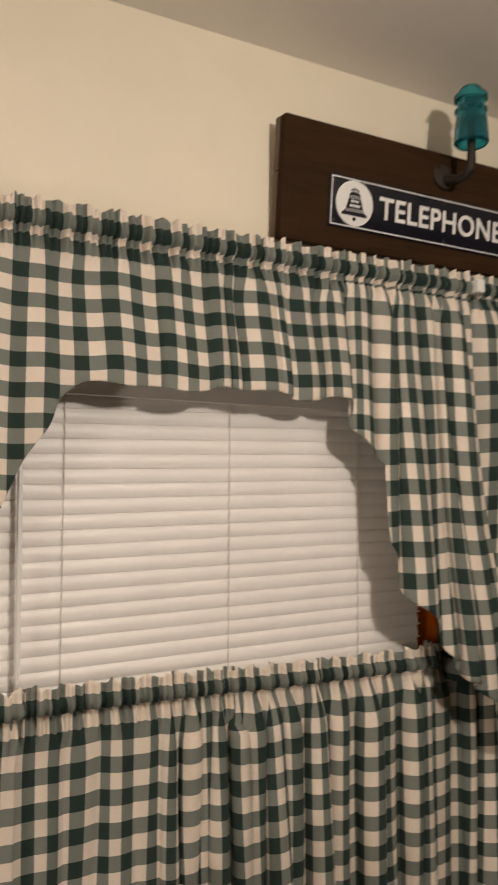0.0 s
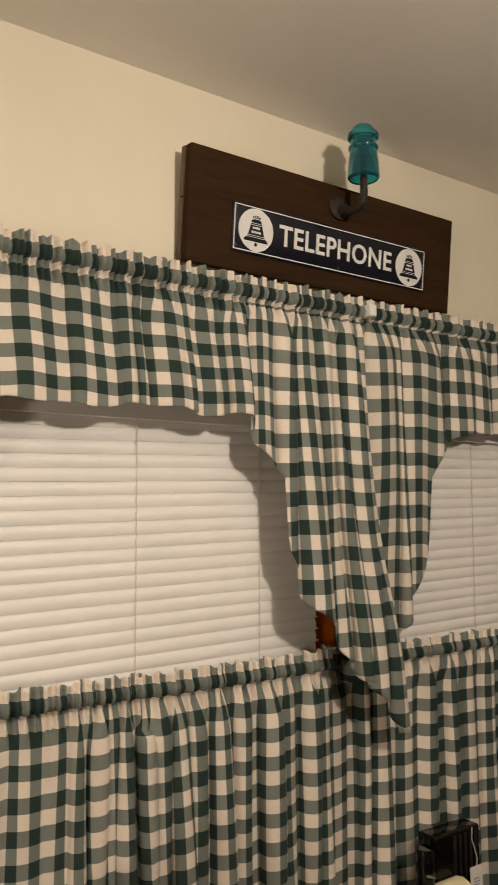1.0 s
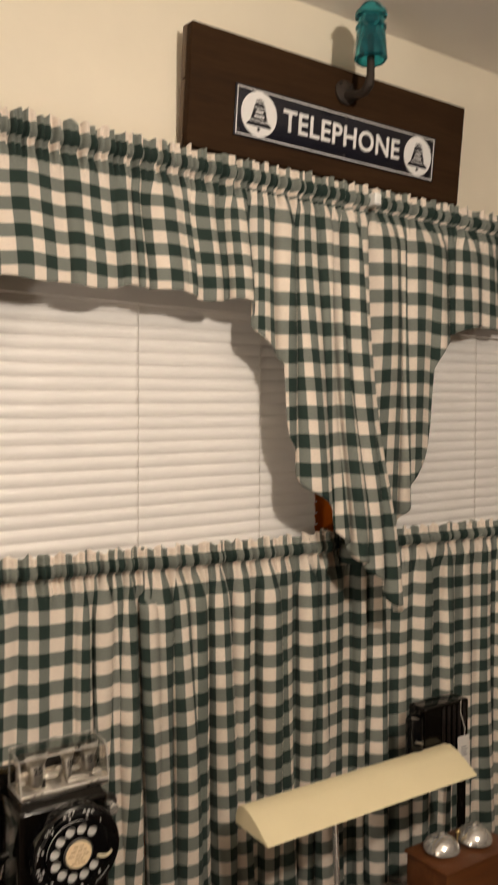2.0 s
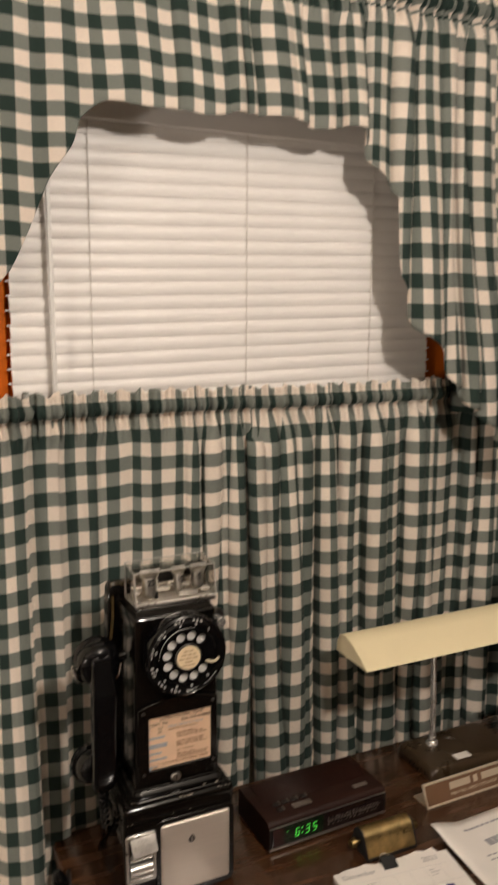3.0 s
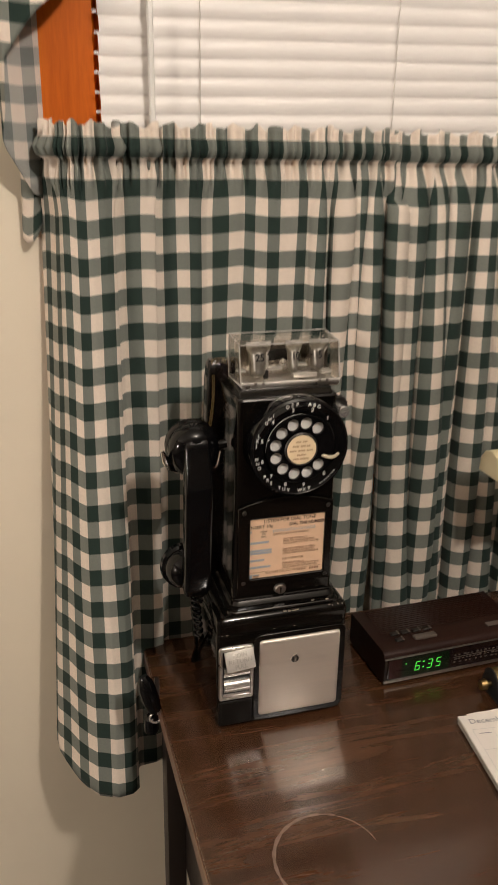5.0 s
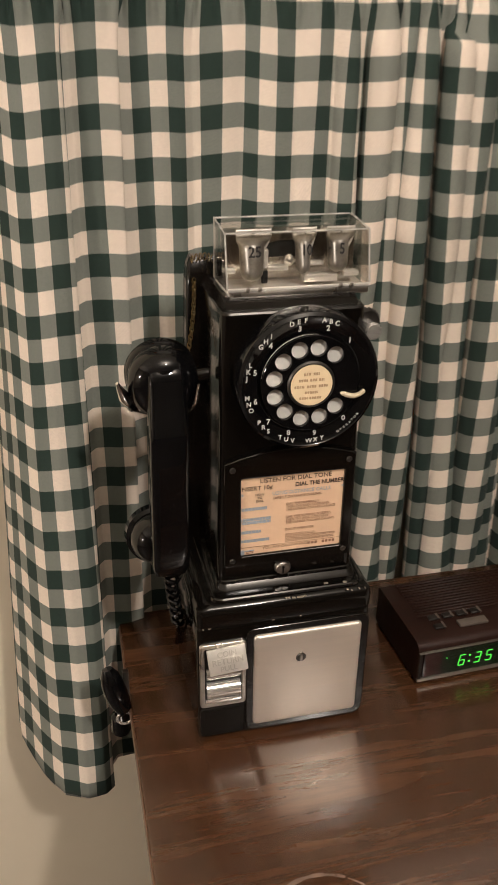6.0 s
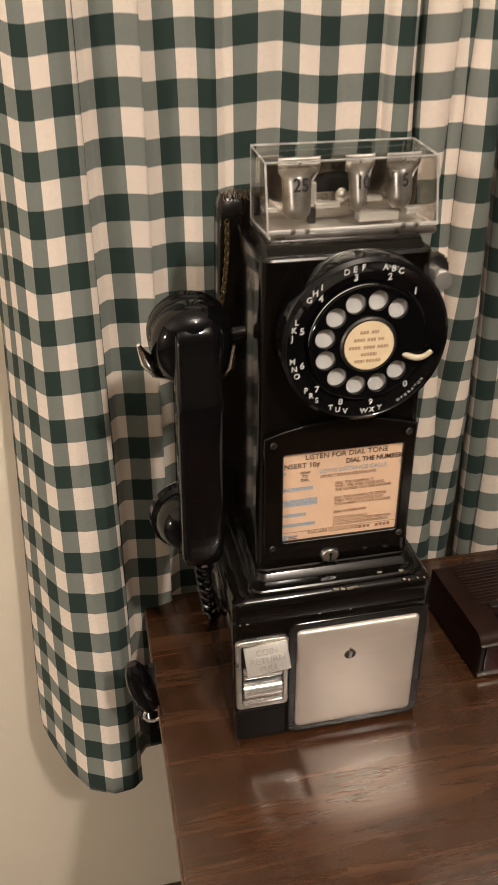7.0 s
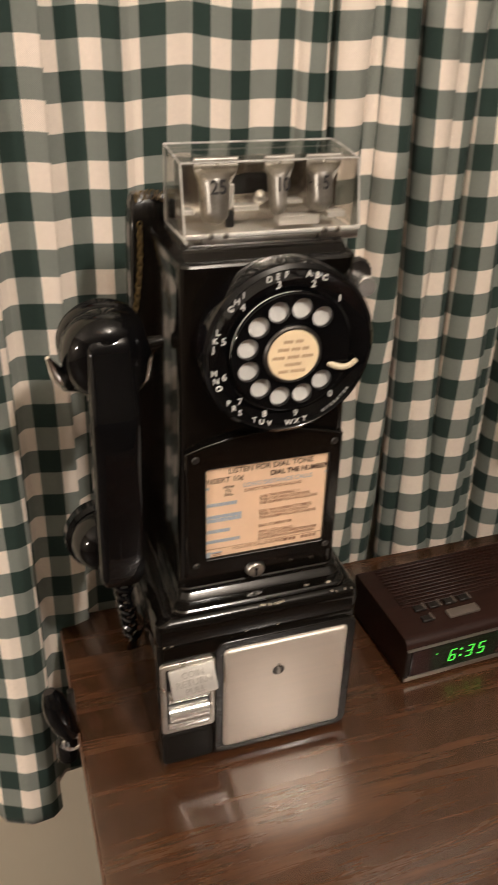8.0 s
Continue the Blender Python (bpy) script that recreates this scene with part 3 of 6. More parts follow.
def sign_board():
    t = thing("sign_board", 1.542, WALL_Y - 0.003, 2.250, "dark stained wooden board with an enamel telephone sign, wall-hung", "sign")
    t.matrix_world = pose(1.542, WALL_Y - 0.003, 2.250, 5.6)
    w, h = 0.367, 0.225
    part("plank", boxed(-w, w, -0.040, -0.021, 0.0, h, 0.004, 3), M_BOARD, t)
    part("backing_plank", boxed(-w - 0.0, w, -0.0205, -0.002, 0.0, h * 0.56 - 0.0008, 0.003, 2), M_BOARDEND, t)
    part("backing_plank", boxed(-w - 0.0, w, -0.0205, -0.002, h * 0.56 + 0.0008, h, 0.003, 2), M_BOARDEND, t)
    # enamelled plate with a raised white border
    x0, x1, z0, z1, y = -0.268, 0.275, 0.038, 0.136, -0.0405
    plate = part("sign_plate", boxed(x0, x1, y - 0.003, y, z0, z1, 0.0012), M_NAVY, t, "navy porcelain enamel plate with white lettering")
    bm = bmesh.new()
    e, b = 0.004, 0.0022
    for q in ((x0 + e, x1 - e, z0 + e, z0 + e + b), (x0 + e, x1 - e, z1 - e - b, z1 - e), (x0 + e, x0 + e + b, z0 + e + b, z1 - e - b), (x1 - e - b, x1 - e, z0 + e + b, z1 - e - b)):
        box(bm, q[0], q[1], y - 0.0036, y - 0.0029, q[2], q[3])
    part("border", bm, M_ENAMELWHITE, plate, smooth=False)
    words("lettering", "TELEPHONE", 0.059, at((x0 + x1) / 2 + 0.003, y - 0.0032, (z0 + z1) / 2), M_ENAMELWHITE, plate, 0.0005, spread=1.05, wide=0.96, bold=0.0011)
    for cx in (x0 + 0.057, x1 - 0.053):
        cz = (z0 + z1) / 2
        bm = bmesh.new()
        prism(bm, disc_outline(cx, cz, 0.0425), y - 0.0036, y - 0.0029)
        disc = part("roundel", bm, M_ENAMELWHITE, plate, "white disc with a dark bell emblem", smooth=False)
        # bell: crown, body, rim and clapper as plain shapes
        half = [(0.006, 0.021), (0.011, 0.019), (0.0135, 0.012), (0.0165, 0.000), (0.021, -0.013), (0.029, -0.020), (0.029, -0.0235)]
        bm = bmesh.new()
        prism(bm, [(cx - a, cz + b) for a, b in half] + [(cx + a, cz + b) for a, b in reversed(half)], y - 0.0041, y - 0.0035)
        part("bell_emblem", bm, M_NAVY, disc, smooth=False)
        bm = bmesh.new()
        for hw, za, zb in ((0.0130, 0.0125, 0.0135), (0.0145, 0.0090, 0.0100), (0.0205, -0.0120, -0.0110), (0.0235, -0.0155, -0.0145)):
            box(bm, cx - hw, cx + hw, y - 0.0044, y - 0.0040, cz + za, cz + zb)
        for hw, za, zb in ((0.0090, 0.0015, 0.0060), (0.0120, -0.0070, -0.0025)):
            for k in range(4):
                box(bm, cx + hw * (k / 2 - 1) + 0.0005, cx + hw * ((k + 1) / 2 - 1) - 0.0006, y - 0.0044, y - 0.0040, cz + za, cz + zb)
        part("band", bm, M_ENAMELWHITE, disc, smooth=False)
        bm = bmesh.new()
        prism(bm, disc_outline(cx, cz - 0.029, 0.0036, 16), y - 0.0041, y - 0.0035)
        part("clapper", bm, M_NAVY, disc, smooth=False)
        for dx in (-0.0075, -0.0025, 0.0025, 0.0075):
            bm = bmesh.new()
            box(bm, cx + dx - 0.0016, cx + dx + 0.0016, y - 0.0041, y - 0.0035, cz + 0.0225, cz + 0.0295 - abs(dx) * 0.4)
            part("crown_bar", bm, M_NAVY, disc, smooth=False)
    for px, pz in ((x0 + 0.010, z1 - 0.012), (x0 + 0.010, z0 + 0.012), (x1 - 0.010, z1 - 0.012), (x1 - 0.010, z0 + 0.012), (0.009, z1 - 0.010), (0.009, z0 + 0.010)):
        bm = bmesh.new()
        lathe(bm, [(0, 0.0022), (0.0028, 0.0016), (0.0040, 0.0), (0.0, 0.0)], at(px, y - 0.003, pz), 14)
        part("screw", bm, M_DARKSTEEL, plate)
    return t


M_DARKSTEEL = mat_plain("dark_steel", (0.075, 0.07, 0.065), 0.4, 0.9, 0.2, 60.0)
M_IRON = mat_plain("rusted_black_iron", (0.030, 0.020, 0.014), 0.65, 0.3, 0.5, 45.0, 0.0, 0.001, 160.0)
sign_board()

tm, tn, tl_, tb = material("aqua_insulator_glass")
setin(tb, Roughness=0.06, Transmission_Weight=0.92, IOR=1.5)
tb.inputs["Base Color"].default_value = (0.035, 0.38, 0.46, 1)
M_AQUA = tm


def insulator():
    t = thing("glass_insulator", 1.547, 1.482, 2.374, "aqua glass insulator on a black iron bracket, on the board", "insulator")
    # bracket: flange on the board, arm out and up, threaded peg
    bm = bmesh.new()
    lathe(bm, [(0, 0.0), (0.026, 0.0), (0.027, 0.004), (0.020, 0.007), (0.010, 0.010), (0, 0.010)], Matrix.Translation((-0.002, 0.0785, 0.049)) @ Matrix.Rotation(radians(84.4), 4, "X"), 28)
    part("flange", bm, M_IRON, t)
    bm = bmesh.new()
    pts = [(-0.002, 0.078, 0.044), (-0.001, 0.056, 0.036), (0, 0.034, 0.031), (0, 0.016, 0.031), (0, 0.005, 0.040), (0, 0, 0.056), (0, 0, 0.085), (0, 0, 0.14)]
    tube(bm, pts, 0.0085, 12, [1.25, 1.1, 1.0, 1.1, 1.2, 1.0, 0.9, 0.8])
    part("bracket_arm", bm, M_IRON, t)
    for dx, dz in ((-0.014, 0.064), (0.014, 0.064), (0.0, 0.028)):
        bm = bmesh.new()
        cyl(bm, (dx - 0.002, 0.076, dz), (dx - 0.002, 0.070, dz), 0.0042, 0.003, 8)
        part("bolt", bm, M_IRON, t)
    outer = [(0.030, 0.086), (0.0335, 0.090), (0.0330, 0.098), (0.0305, 0.130), (0.0285, 0.146), (0.0310, 0.149), (0.0315, 0.154), (0.0265, 0.158), (0.0255, 0.170), (0.0320, 0.173), (0.0330, 0.178),
             (0.0315, 0.183), (0.0245, 0.186), (0.0230, 0.193), (0.0180, 0.199), (0.0100, 0.203), (0.0, 0.204)]
    inner = [(0.0, 0.178), (0.012, 0.176), (0.0145, 0.165), (0.0155, 0.140), (0.0200, 0.134), (0.0245, 0.110), (0.0265, 0.086)]
    bm = bmesh.new()
    lathe(bm, inner + outer, seg=48)
    part("glass", bm, M_AQUA, t, "aqua pressed glass with two rims")
    return t


insulator()

# white bracket end of the upper rods, between the two valances
rb = thing("rod_bracket", 1.588, 1.512, 2.181, "white plastic end bracket of the curtain rods", "bracket")
part("bracket", boxed(-0.009, 0.009, -0.012, 0.02, 0.0, 0.026, 0.004, 3), M_WHITE, rb)


# ---- desk ----
def desk():
    t = thing("desk", 0.680, 0.80, 0.0, "walnut laminate desk with dark steel legs, standing under the windows", "desk")
    top = DESK_Z
    part("tabletop", boxed(0.0, 1.62, -0.06, 0.708, top - 0.030, top, 0.0025, 2), M_DESK, t)
    part("edge_band", boxed(-0.0015, 0.0, -0.058, 0.706, top - 0.028, top - 0.0035, 0.0004, 1), M_DESKEDGE, t, "lighter worn edge band")
    for y0, y1 in ((0.62, 0.66), (-0.02, 0.02)):
        part("leg", boxed(0.018, 0.048, y0, y1, 0.0, top - 0.031, 0.003), M_DESKDARK, t)
        part("leg", boxed(1.56, 1.59, y0, y1, 0.0, top - 0.031, 0.003), M_DESKDARK, t)
    for r, a0, a1, w in ((0.0610, 62, 214, 0.0021), (0.0605, 8, 60, 0.0010)):
        bm = bmesh.new()
        n = 30
        ring = []
        for k in range(n + 1):
            a = radians(a0 + (a1 - a0) * k / n)
            ww = w * (0.5 + 0.5 * math.sin(math.pi * k / n) + 0.25 * math.sin(k * 1.7))
            ring.append([bm.verts.new((0.135 + (r + q) * math.cos(a), 0.25 + (r + q) * math.sin(a), top + 0.0003)) for q in (-ww, ww)])
        for p, q in zip(ring, ring[1:]):
            bm.faces.new((p[0], p[1], q[1], q[0]))
        part("cup_ring_stain", bm, M_STAIN, t, "faint pale ring left by a cup", smooth=False)
    part("side_panel", boxed(0.048, 0.054, -0.02, 0.64, 0.34, top - 0.031, 0.001), M_DESKDARK, t)
    part("drawer_case", boxed(0.056, 0.40, 0.0, 0.60, 0.36, top - 0.031, 0.003), M_DESKDARK, t)
    part("modesty_panel", boxed(0.40, 1.55, 0.60, 0.615, 0.25, top - 0.031, 0.002), M_DESKDARK, t)
    return t


M_STAIN = mat_plain("dried_cup_ring", (0.17, 0.12, 0.095), 0.35, 0.0, 0.3, 60.0)
M_DESKEDGE = mat_wood("worn_walnut_edge", (0.09, 0.045, 0.026), (0.15, 0.08, 0.05), (0.22, 0.13, 0.08), 1.2, "y", 0.4)
desk()


# ---- payphone ----
M_BLACK = mat_plain("black_gloss_enamel", (0.0034, 0.0027, 0.0021), 0.12, 0.0, 0.25, 9.0, 0.15, 0.0003, 40.0)
M_BAKELITE = mat_plain("black_bakelite", (0.0026, 0.0026, 0.0030), 0.055, 0.0, 0.2, 12.0, 0.1)
for m_ in (M_BLACK, M_BAKELITE):
    m_.node_tree.nodes["Principled BSDF"].inputs["Specular IOR Level"].default_value = 0.30
M_CHROME = mat_plain("chrome", (0.88, 0.86, 0.83), 0.11, 0.80, 0.10, 22.0)
M_DULLCHROME = mat_plain("worn_nickel", (0.44, 0.42, 0.39), 0.30, 1.0, 0.18, 40.0, 0.0, 0.0004, 300.0)
M_STEEL = mat_plain("brushed_stainless_steel", (0.77, 0.695, 0.615), 0.46, 0.78, 0.04, 5.0, 0.0, 0.0, 200.0, (1.0, 1.0, 30.0))
M_FLAP = mat_plain("polished_nickel_flap", (0.80, 0.77, 0.72), 0.38, 0.6, 0.1, 40.0)
M_BRIGHT = mat_plain("bright_chrome", (0.92, 0.90, 0.87), 0.16, 0.55, 0.08, 30.0)
M_POLISHED = mat_plain("polished_nickel_plate", (0.62, 0.58, 0.54), 0.14, 1.0, 0.12, 25.0)
M_MIRROR = mat_plain("mirror_chrome", (0.90, 0.88, 0.85), 0.07, 1.0, 0.06, 30.0)
# opaque pale tone that paints the light caught by clear plastic edges
M_EDGEGLINT = mat_plain("pale_edge_glint", (0.42, 0.40, 0.37), 0.25, 0.0, 0.25, 60.0)
M_RAISED = mat_plain("worn_raised_nickel", (0.64, 0.61, 0.56), 0.45, 0.7, 0.15, 40.0)
# near-black for truly black parts and for shade painted into openings
M_SLOT = mat_plain("black_and_opening_shade", (0.004, 0.004, 0.004), 0.6)
M_DIALWHITE = mat_plain("white_dial_plate", (0.74, 0.72, 0.68), 0.35)
M_LETTER = mat_plain("white_dial_letters", (0.60, 0.59, 0.56), 0.5)
M_IVORY = mat_plain("aged_ivory_stop", (0.58, 0.50, 0.35), 0.35)
M_CARD = mat_plain("aged_buff_card", (0.78, 0.54, 0.36), 0.55, 0.0, 0.07, 18.0)
M_CARDCREAM = mat_plain("aged_cream_card", (0.78, 0.62, 0.40), 0.55, 0.0, 0.06, 40.0)
M_INKBROWN = mat_plain("dark_brown_print", (0.055, 0.028, 0.018), 0.7)
M_INKFAINT = mat_plain("faded_brown_print", (0.26, 0.13, 0.075), 0.7)
M_INKBLUE = mat_plain("blue_print", (0.33, 0.38, 0.44), 0.7)
M_INKPALE = mat_plain("pale_brown_print", (0.44, 0.29, 0.17), 0.7)
M_DULLBLACK = mat_plain("dull_black_paint", (0.0075, 0.0062, 0.0050), 0.55, 0.0, 0.1)
M_DULLBLACK.node_tree.nodes["Principled BSDF"].inputs["Specular IOR Level"].default_value = 0.15
M_BRASS = mat_plain("aged_brass", (0.62, 0.46, 0.21), 0.32, 1.0, 0.30, 45.0)
M_CHAIN = mat_plain("dark_old_brass", (0.15, 0.105, 0.045), 0.45, 1.0, 0.3, 60.0)
M_OLDBRASS = mat_plain("dark_old_brass_knob", (0.26, 0.18, 0.075), 0.4, 1.0, 0.3, 60.0)
M_CHIP = mat_plain("bare_chipped_metal", (0.50, 0.44, 0.36), 0.5, 0.6, 0.3, 300.0)
ac, an, al, ab = material("clear_acrylic")
an.remove(ab)
clear, sheen, edge_on, both = an.new("ShaderNodeBsdfTransparent"), an.new("ShaderNodeBsdfGlossy"), an.new("ShaderNodeLayerWeight"), an.new("ShaderNodeMixShader")
setin(clear, Color=rgb(0.97, 0.96, 0.94))
setin(sheen, Roughness=0.04)
setin(edge_on, Blend=0.20)
al.new(edge_on.outputs["Facing"], both.inputs[0])
al.new(clear.outputs["BSDF"], both.inputs[1])
al.new(sheen.outputs["BSDF"], both.inputs[2])
al.new(both.outputs["Shader"], an["Material Output"].inputs["Surface"])
M_ACRYLIC = ac


def loft(bm, sections, corner=8):
    """Stacks rounded rectangles: (z, x centre, half width, y front, y back, corner radius)."""
    rings = []
    for z, xc, hw, yf, yb, r in sections:
        ring = []
        for cx, cy, a0 in ((xc + hw - r, yf + r, -90), (xc + hw - r, yb - r, 0), (xc - hw + r, yb - r, 90), (xc - hw + r, yf + r, 180)):
            for k in range(corner + 1):
                a = radians(a0 + 90 * k / corner)
                ring.append(bm.verts.new((cx + r * math.cos(a), cy + r * math.sin(a), z)))
        rings.append(ring)
    for lo, hi in zip(rings, rings[1:]):
        for i in range(len(lo)):
            j = (i + 1) % len(lo)
            bm.faces.new((lo[i], lo[j], hi[j], hi[i]))
    bm.faces.new(rings[0][::-1])
    bm.faces.new(rings[-1])
    return bm


def punched(name, outer, holes, depth, bevel, m, mat, parent, label=""):
    """A plate cut from closed outlines: the first is its rim, the others are holes through it."""
    cu = bpy.data.curves.new(name, "CURVE")
    cu.dimensions, cu.fill_mode, cu.extrude, cu.bevel_depth, cu.bevel_resolution = "2D", "BOTH", depth, bevel, 2
    for line in [outer] + holes:
        sp = cu.splines.new("POLY")
        sp.points.add(len(line) - 1)
        for p, (x, y) in zip(sp.points, line):
            p.co = (x, y, 0, 1)
        sp.use_cyclic_u = True
    tmp = bpy.data.objects.new("tmp", cu)
    scene.collection.objects.link(tmp)
    me = bpy.data.meshes.new_from_object(tmp.evaluated_get(bpy.context.evaluated_depsgraph_get()))
    bpy.data.objects.remove(tmp)
    bpy.data.curves.remove(cu)
    me.name = name
    me.transform(m)
    me.materials.clear()
    me.materials.append(mat)
    me.set_sharp_from_angle(angle=radians(12))
    ob = new(name, me)
    ob.parent = parent
    if label:
        ob["label"] = label
    return ob


def round_rect(x0, x1, z0, z1, r, n=5):
    out = []
    for cx, cz, a0 in ((x1 - r, z1 - r, 0), (x0 + r, z1 - r, 90), (x0 + r, z0 + r, 180), (x1 - r, z0 + r, 270)):
        for k in range(n + 1):
            a = radians(a0 + 90 * k / n)
            out.append((cx + r * math.cos(a), cz + r * math.sin(a)))
    return out


HEIGHTS = [(0.0, 0.0), (0.0105, 0.014), (0.1175, 0.131), (0.157, 0.1695), (0.196, 0.208), (0.2845, 0.2965), (0.376, 0.3955), (0.4335, 0.4525), (0.448, 0.4645), (0.4925, 0.511), (0.54, 0.5585)]


def proportion(t, dial, centre):
    """Draws the housing to its true heights: a wider, taller vault and a dial a little larger than drawn."""
    turning = {dial, *dial.children_recursive}
    big = Matrix.Translation((centre[0], 0.0, interp(HEIGHTS, centre[2]))) @ Matrix.Diagonal((1.05, 1.0, 1.05, 1)) @ Matrix.Translation((-centre[0], 0.0, -centre[2]))
    for ob in t.children_recursive:
        if ob in turning:
            ob.data.transform(big)
        else:
            for v in ob.data.vertices:
                wide = 1.0 + 0.08 * smooth(0.165, 0.150, v.co.z) * smooth(-0.10, -0.095, v.co.x)
                v.co = (v.co.x * wide, v.co.y, interp(HEIGHTS, v.co.z))


def payphone():
    t = thing("payphone", 0.835, 1.285, DESK_Z, "black three-slot rotary payphone with steel coin vault, standing on the desk", "telephone")
    # lower housing with its coin vault
    bm = bmesh.new()
    loft(bm, [(0.000, 0, 0.0815, 0.0015, 0.146, 0.006), (0.003, 0, 0.083, 0.0, 0.147, 0.007), (0.128, 0, 0.083, 0.0, 0.147, 0.007), (0.1305, 0, 0.0825, 0.001, 0.147, 0.007), (0.1325, 0, 0.083, -0.001, 0.147, 0.007),
              (0.146, 0, 0.0835, -0.0015, 0.147, 0.007), (0.1525, 0, 0.083, 0.000, 0.147, 0.008), (0.1560, 0, 0.080, 0.004, 0.145, 0.010), (0.1570, 0, 0.075, 0.010, 0.14, 0.010)])
    vault = part("vault_housing", bm, M_BLACK, t)
    # raised rim round the vault door
    punched("door_rim", round_rect(-0.0365, 0.0805, 0.0045, 0.1245, 0.008), [round_rect(-0.0315, 0.0745, 0.0095, 0.1185, 0.005)], 0.0012, 0.0012, at(0, -0.0012, 0), M_BLACK, vault)
    bm = bmesh.new()
    loft(bm, [(0.0, 0.0215, 0.0522, 0.0105, 0.1175, 0.004), (0.0045, 0.0215, 0.0522, 0.0105, 0.1175, 0.004), (0.0062, 0.0215, 0.0512, 0.0115, 0.1165, 0.004), (0.0070, 0.0215, 0.0490, 0.0135, 0.1145, 0.004)])
    bmesh.ops.transform(bm, matrix=at(0, 0.0, 0), verts=bm.verts[:])
    door = part("vault_door", bm, M_STEEL, vault, "brushed stainless steel vault door")
    bm = bmesh.new()
    lathe(bm, [(0, 0.0012), (0.0040, 0.0012), (0.0052, 0.0), (0, 0.0)], at(0.0145, -0.0068, 0.087), 20)
    part("lock", bm, M_DARKSTEEL, door)
    bm = bmesh.new()
    box(bm, 0.0128, 0.0158, -0.0092, -0.0070, 0.084, 0.0945, 0.0008)
    part("lock_flap", bm, M_DULLCHROME, door)
    # coin return: nickel frame, tilted flap, bright scoop
    punched("return_frame", round_rect(-0.0805, -0.0385, 0.0405, 0.1130, 0.003), [round_rect(-0.0778, -0.0410, 0.0440, 0.1098, 0.002)], 0.0012, 0.0010, at(0, -0.0018, 0), M_DULLCHROME, vault, "worn nickel coin return frame")
    # flat black sheet stands in for the shade inside the coin return
    part("return_recess", boxed(-0.0780, -0.0408, -0.0012, -0.0004, 0.0438, 0.110), M_SLOT, vault, smooth=False)
    bm = bmesh.new()
    box(bm, -0.0195, 0.0165, -0.0022, 0.0022, -0.0235, 0.0010, 0.0012)
    bmesh.ops.transform(bm, matrix=Matrix.Translation((-0.0560, -0.0050, 0.1095)) @ Matrix.Rotation(radians(-24), 4, "X") @ Matrix.Rotation(radians(-4), 4, "Y"), verts=bm.verts[:])
    flap = part("return_flap", bm, M_FLAP, vault, "bright nickel flap with raised wording")
    tilt = Matrix.Translation((-0.0560, -0.0050, 0.1095)) @ Matrix.Rotation(radians(-24), 4, "X") @ Matrix.Rotation(radians(-4), 4, "Y")
    for word, size, z in (("COIN", 0.0072, -0.0050), ("RETURN", 0.0078, -0.0118), ("PULL", 0.0072, -0.0186)):
        words("raised_word", word, size, tilt @ at(-0.0015, -0.0023, z), M_RAISED, flap, 0.0005, bold=0.0001)
    for z, r in ((0.0795, 0.0062), (0.0600, 0.0085)):
        bm = bmesh.new()
        cyl(bm, (-0.0755, -0.0015, z), (-0.0435, -0.0015, z), r, seg=24)
        part("return_scoop", bm, M_CHROME, vault, "bright chrome coin scoop")
    part("return_sill", boxed(-0.0765, -0.0422, -0.0052, -0.0008, 0.0450, 0.0495, 0.0010), M_CHROME, vault)
    punched("number_plate_frame", round_rect(-0.0805, -0.0400, 0.0040, 0.0355, 0.003), [], 0.0006, 0.0008, at(0, -0.0006, 0), M_DULLBLACK, vault)
    part("instruction_tab", boxed(-0.0775, -0.0430, -0.0026, -0.0018, 0.0065, 0.0330, 0.0004), M_DULLBLACK, vault)
    # upper housing with a flared skirt
    bm = bmesh.new()
    xc = 0.0060
    loft(bm, [(0.1572, xc - 0.003, 0.0738, 0.0046, 0.144, 0.010), (0.1600, xc - 0.003, 0.0740, 0.0044, 0.144, 0.010), (0.1612, xc - 0.003, 0.0736, 0.0056, 0.144, 0.010), (0.1617, xc - 0.002, 0.0730, 0.0078, 0.144, 0.010),
              (0.1620, xc - 0.001, 0.0722, 0.0146, 0.144, 0.010), (0.1628, xc, 0.0716, 0.0160, 0.144, 0.010), (0.1670, xc, 0.0700, 0.0200, 0.144, 0.009), (0.1677, xc, 0.0696, 0.0234, 0.144, 0.009), (0.1686, xc, 0.0692, 0.0246, 0.144, 0.009), (0.300, xc, 0.0668, 0.0255, 0.144, 0.008), (0.415, xc, 0.0650, 0.0260, 0.144, 0.008), (0.4312, xc, 0.0648, 0.0262, 0.144, 0.008),
              (0.4328, xc, 0.0642, 0.0272, 0.143, 0.008), (0.4335, xc, 0.0632, 0.0286, 0.142, 0.008)])
    upper = part("upper_housing", bm, M_BLACK, t)
    upper.data.set_sharp_from_angle(angle=radians(22))
    bm = bmesh.new()
    loft(bm, [(0.157, 0.002, 0.0780, 0.128, 0.151, 0.004), (0.430, 0.002, 0.0740, 0.126, 0.151, 0.004), (0.452, 0.002, 0.0720, 0.130, 0.150, 0.004), (0.458, 0.002, 0.0690, 0.134, 0.149, 0.004)])
    part("back_plate", bm, M_BLACK, t)
    # chipped paint on the skirt's and the ledge's edges
    rnd = random.Random(9)
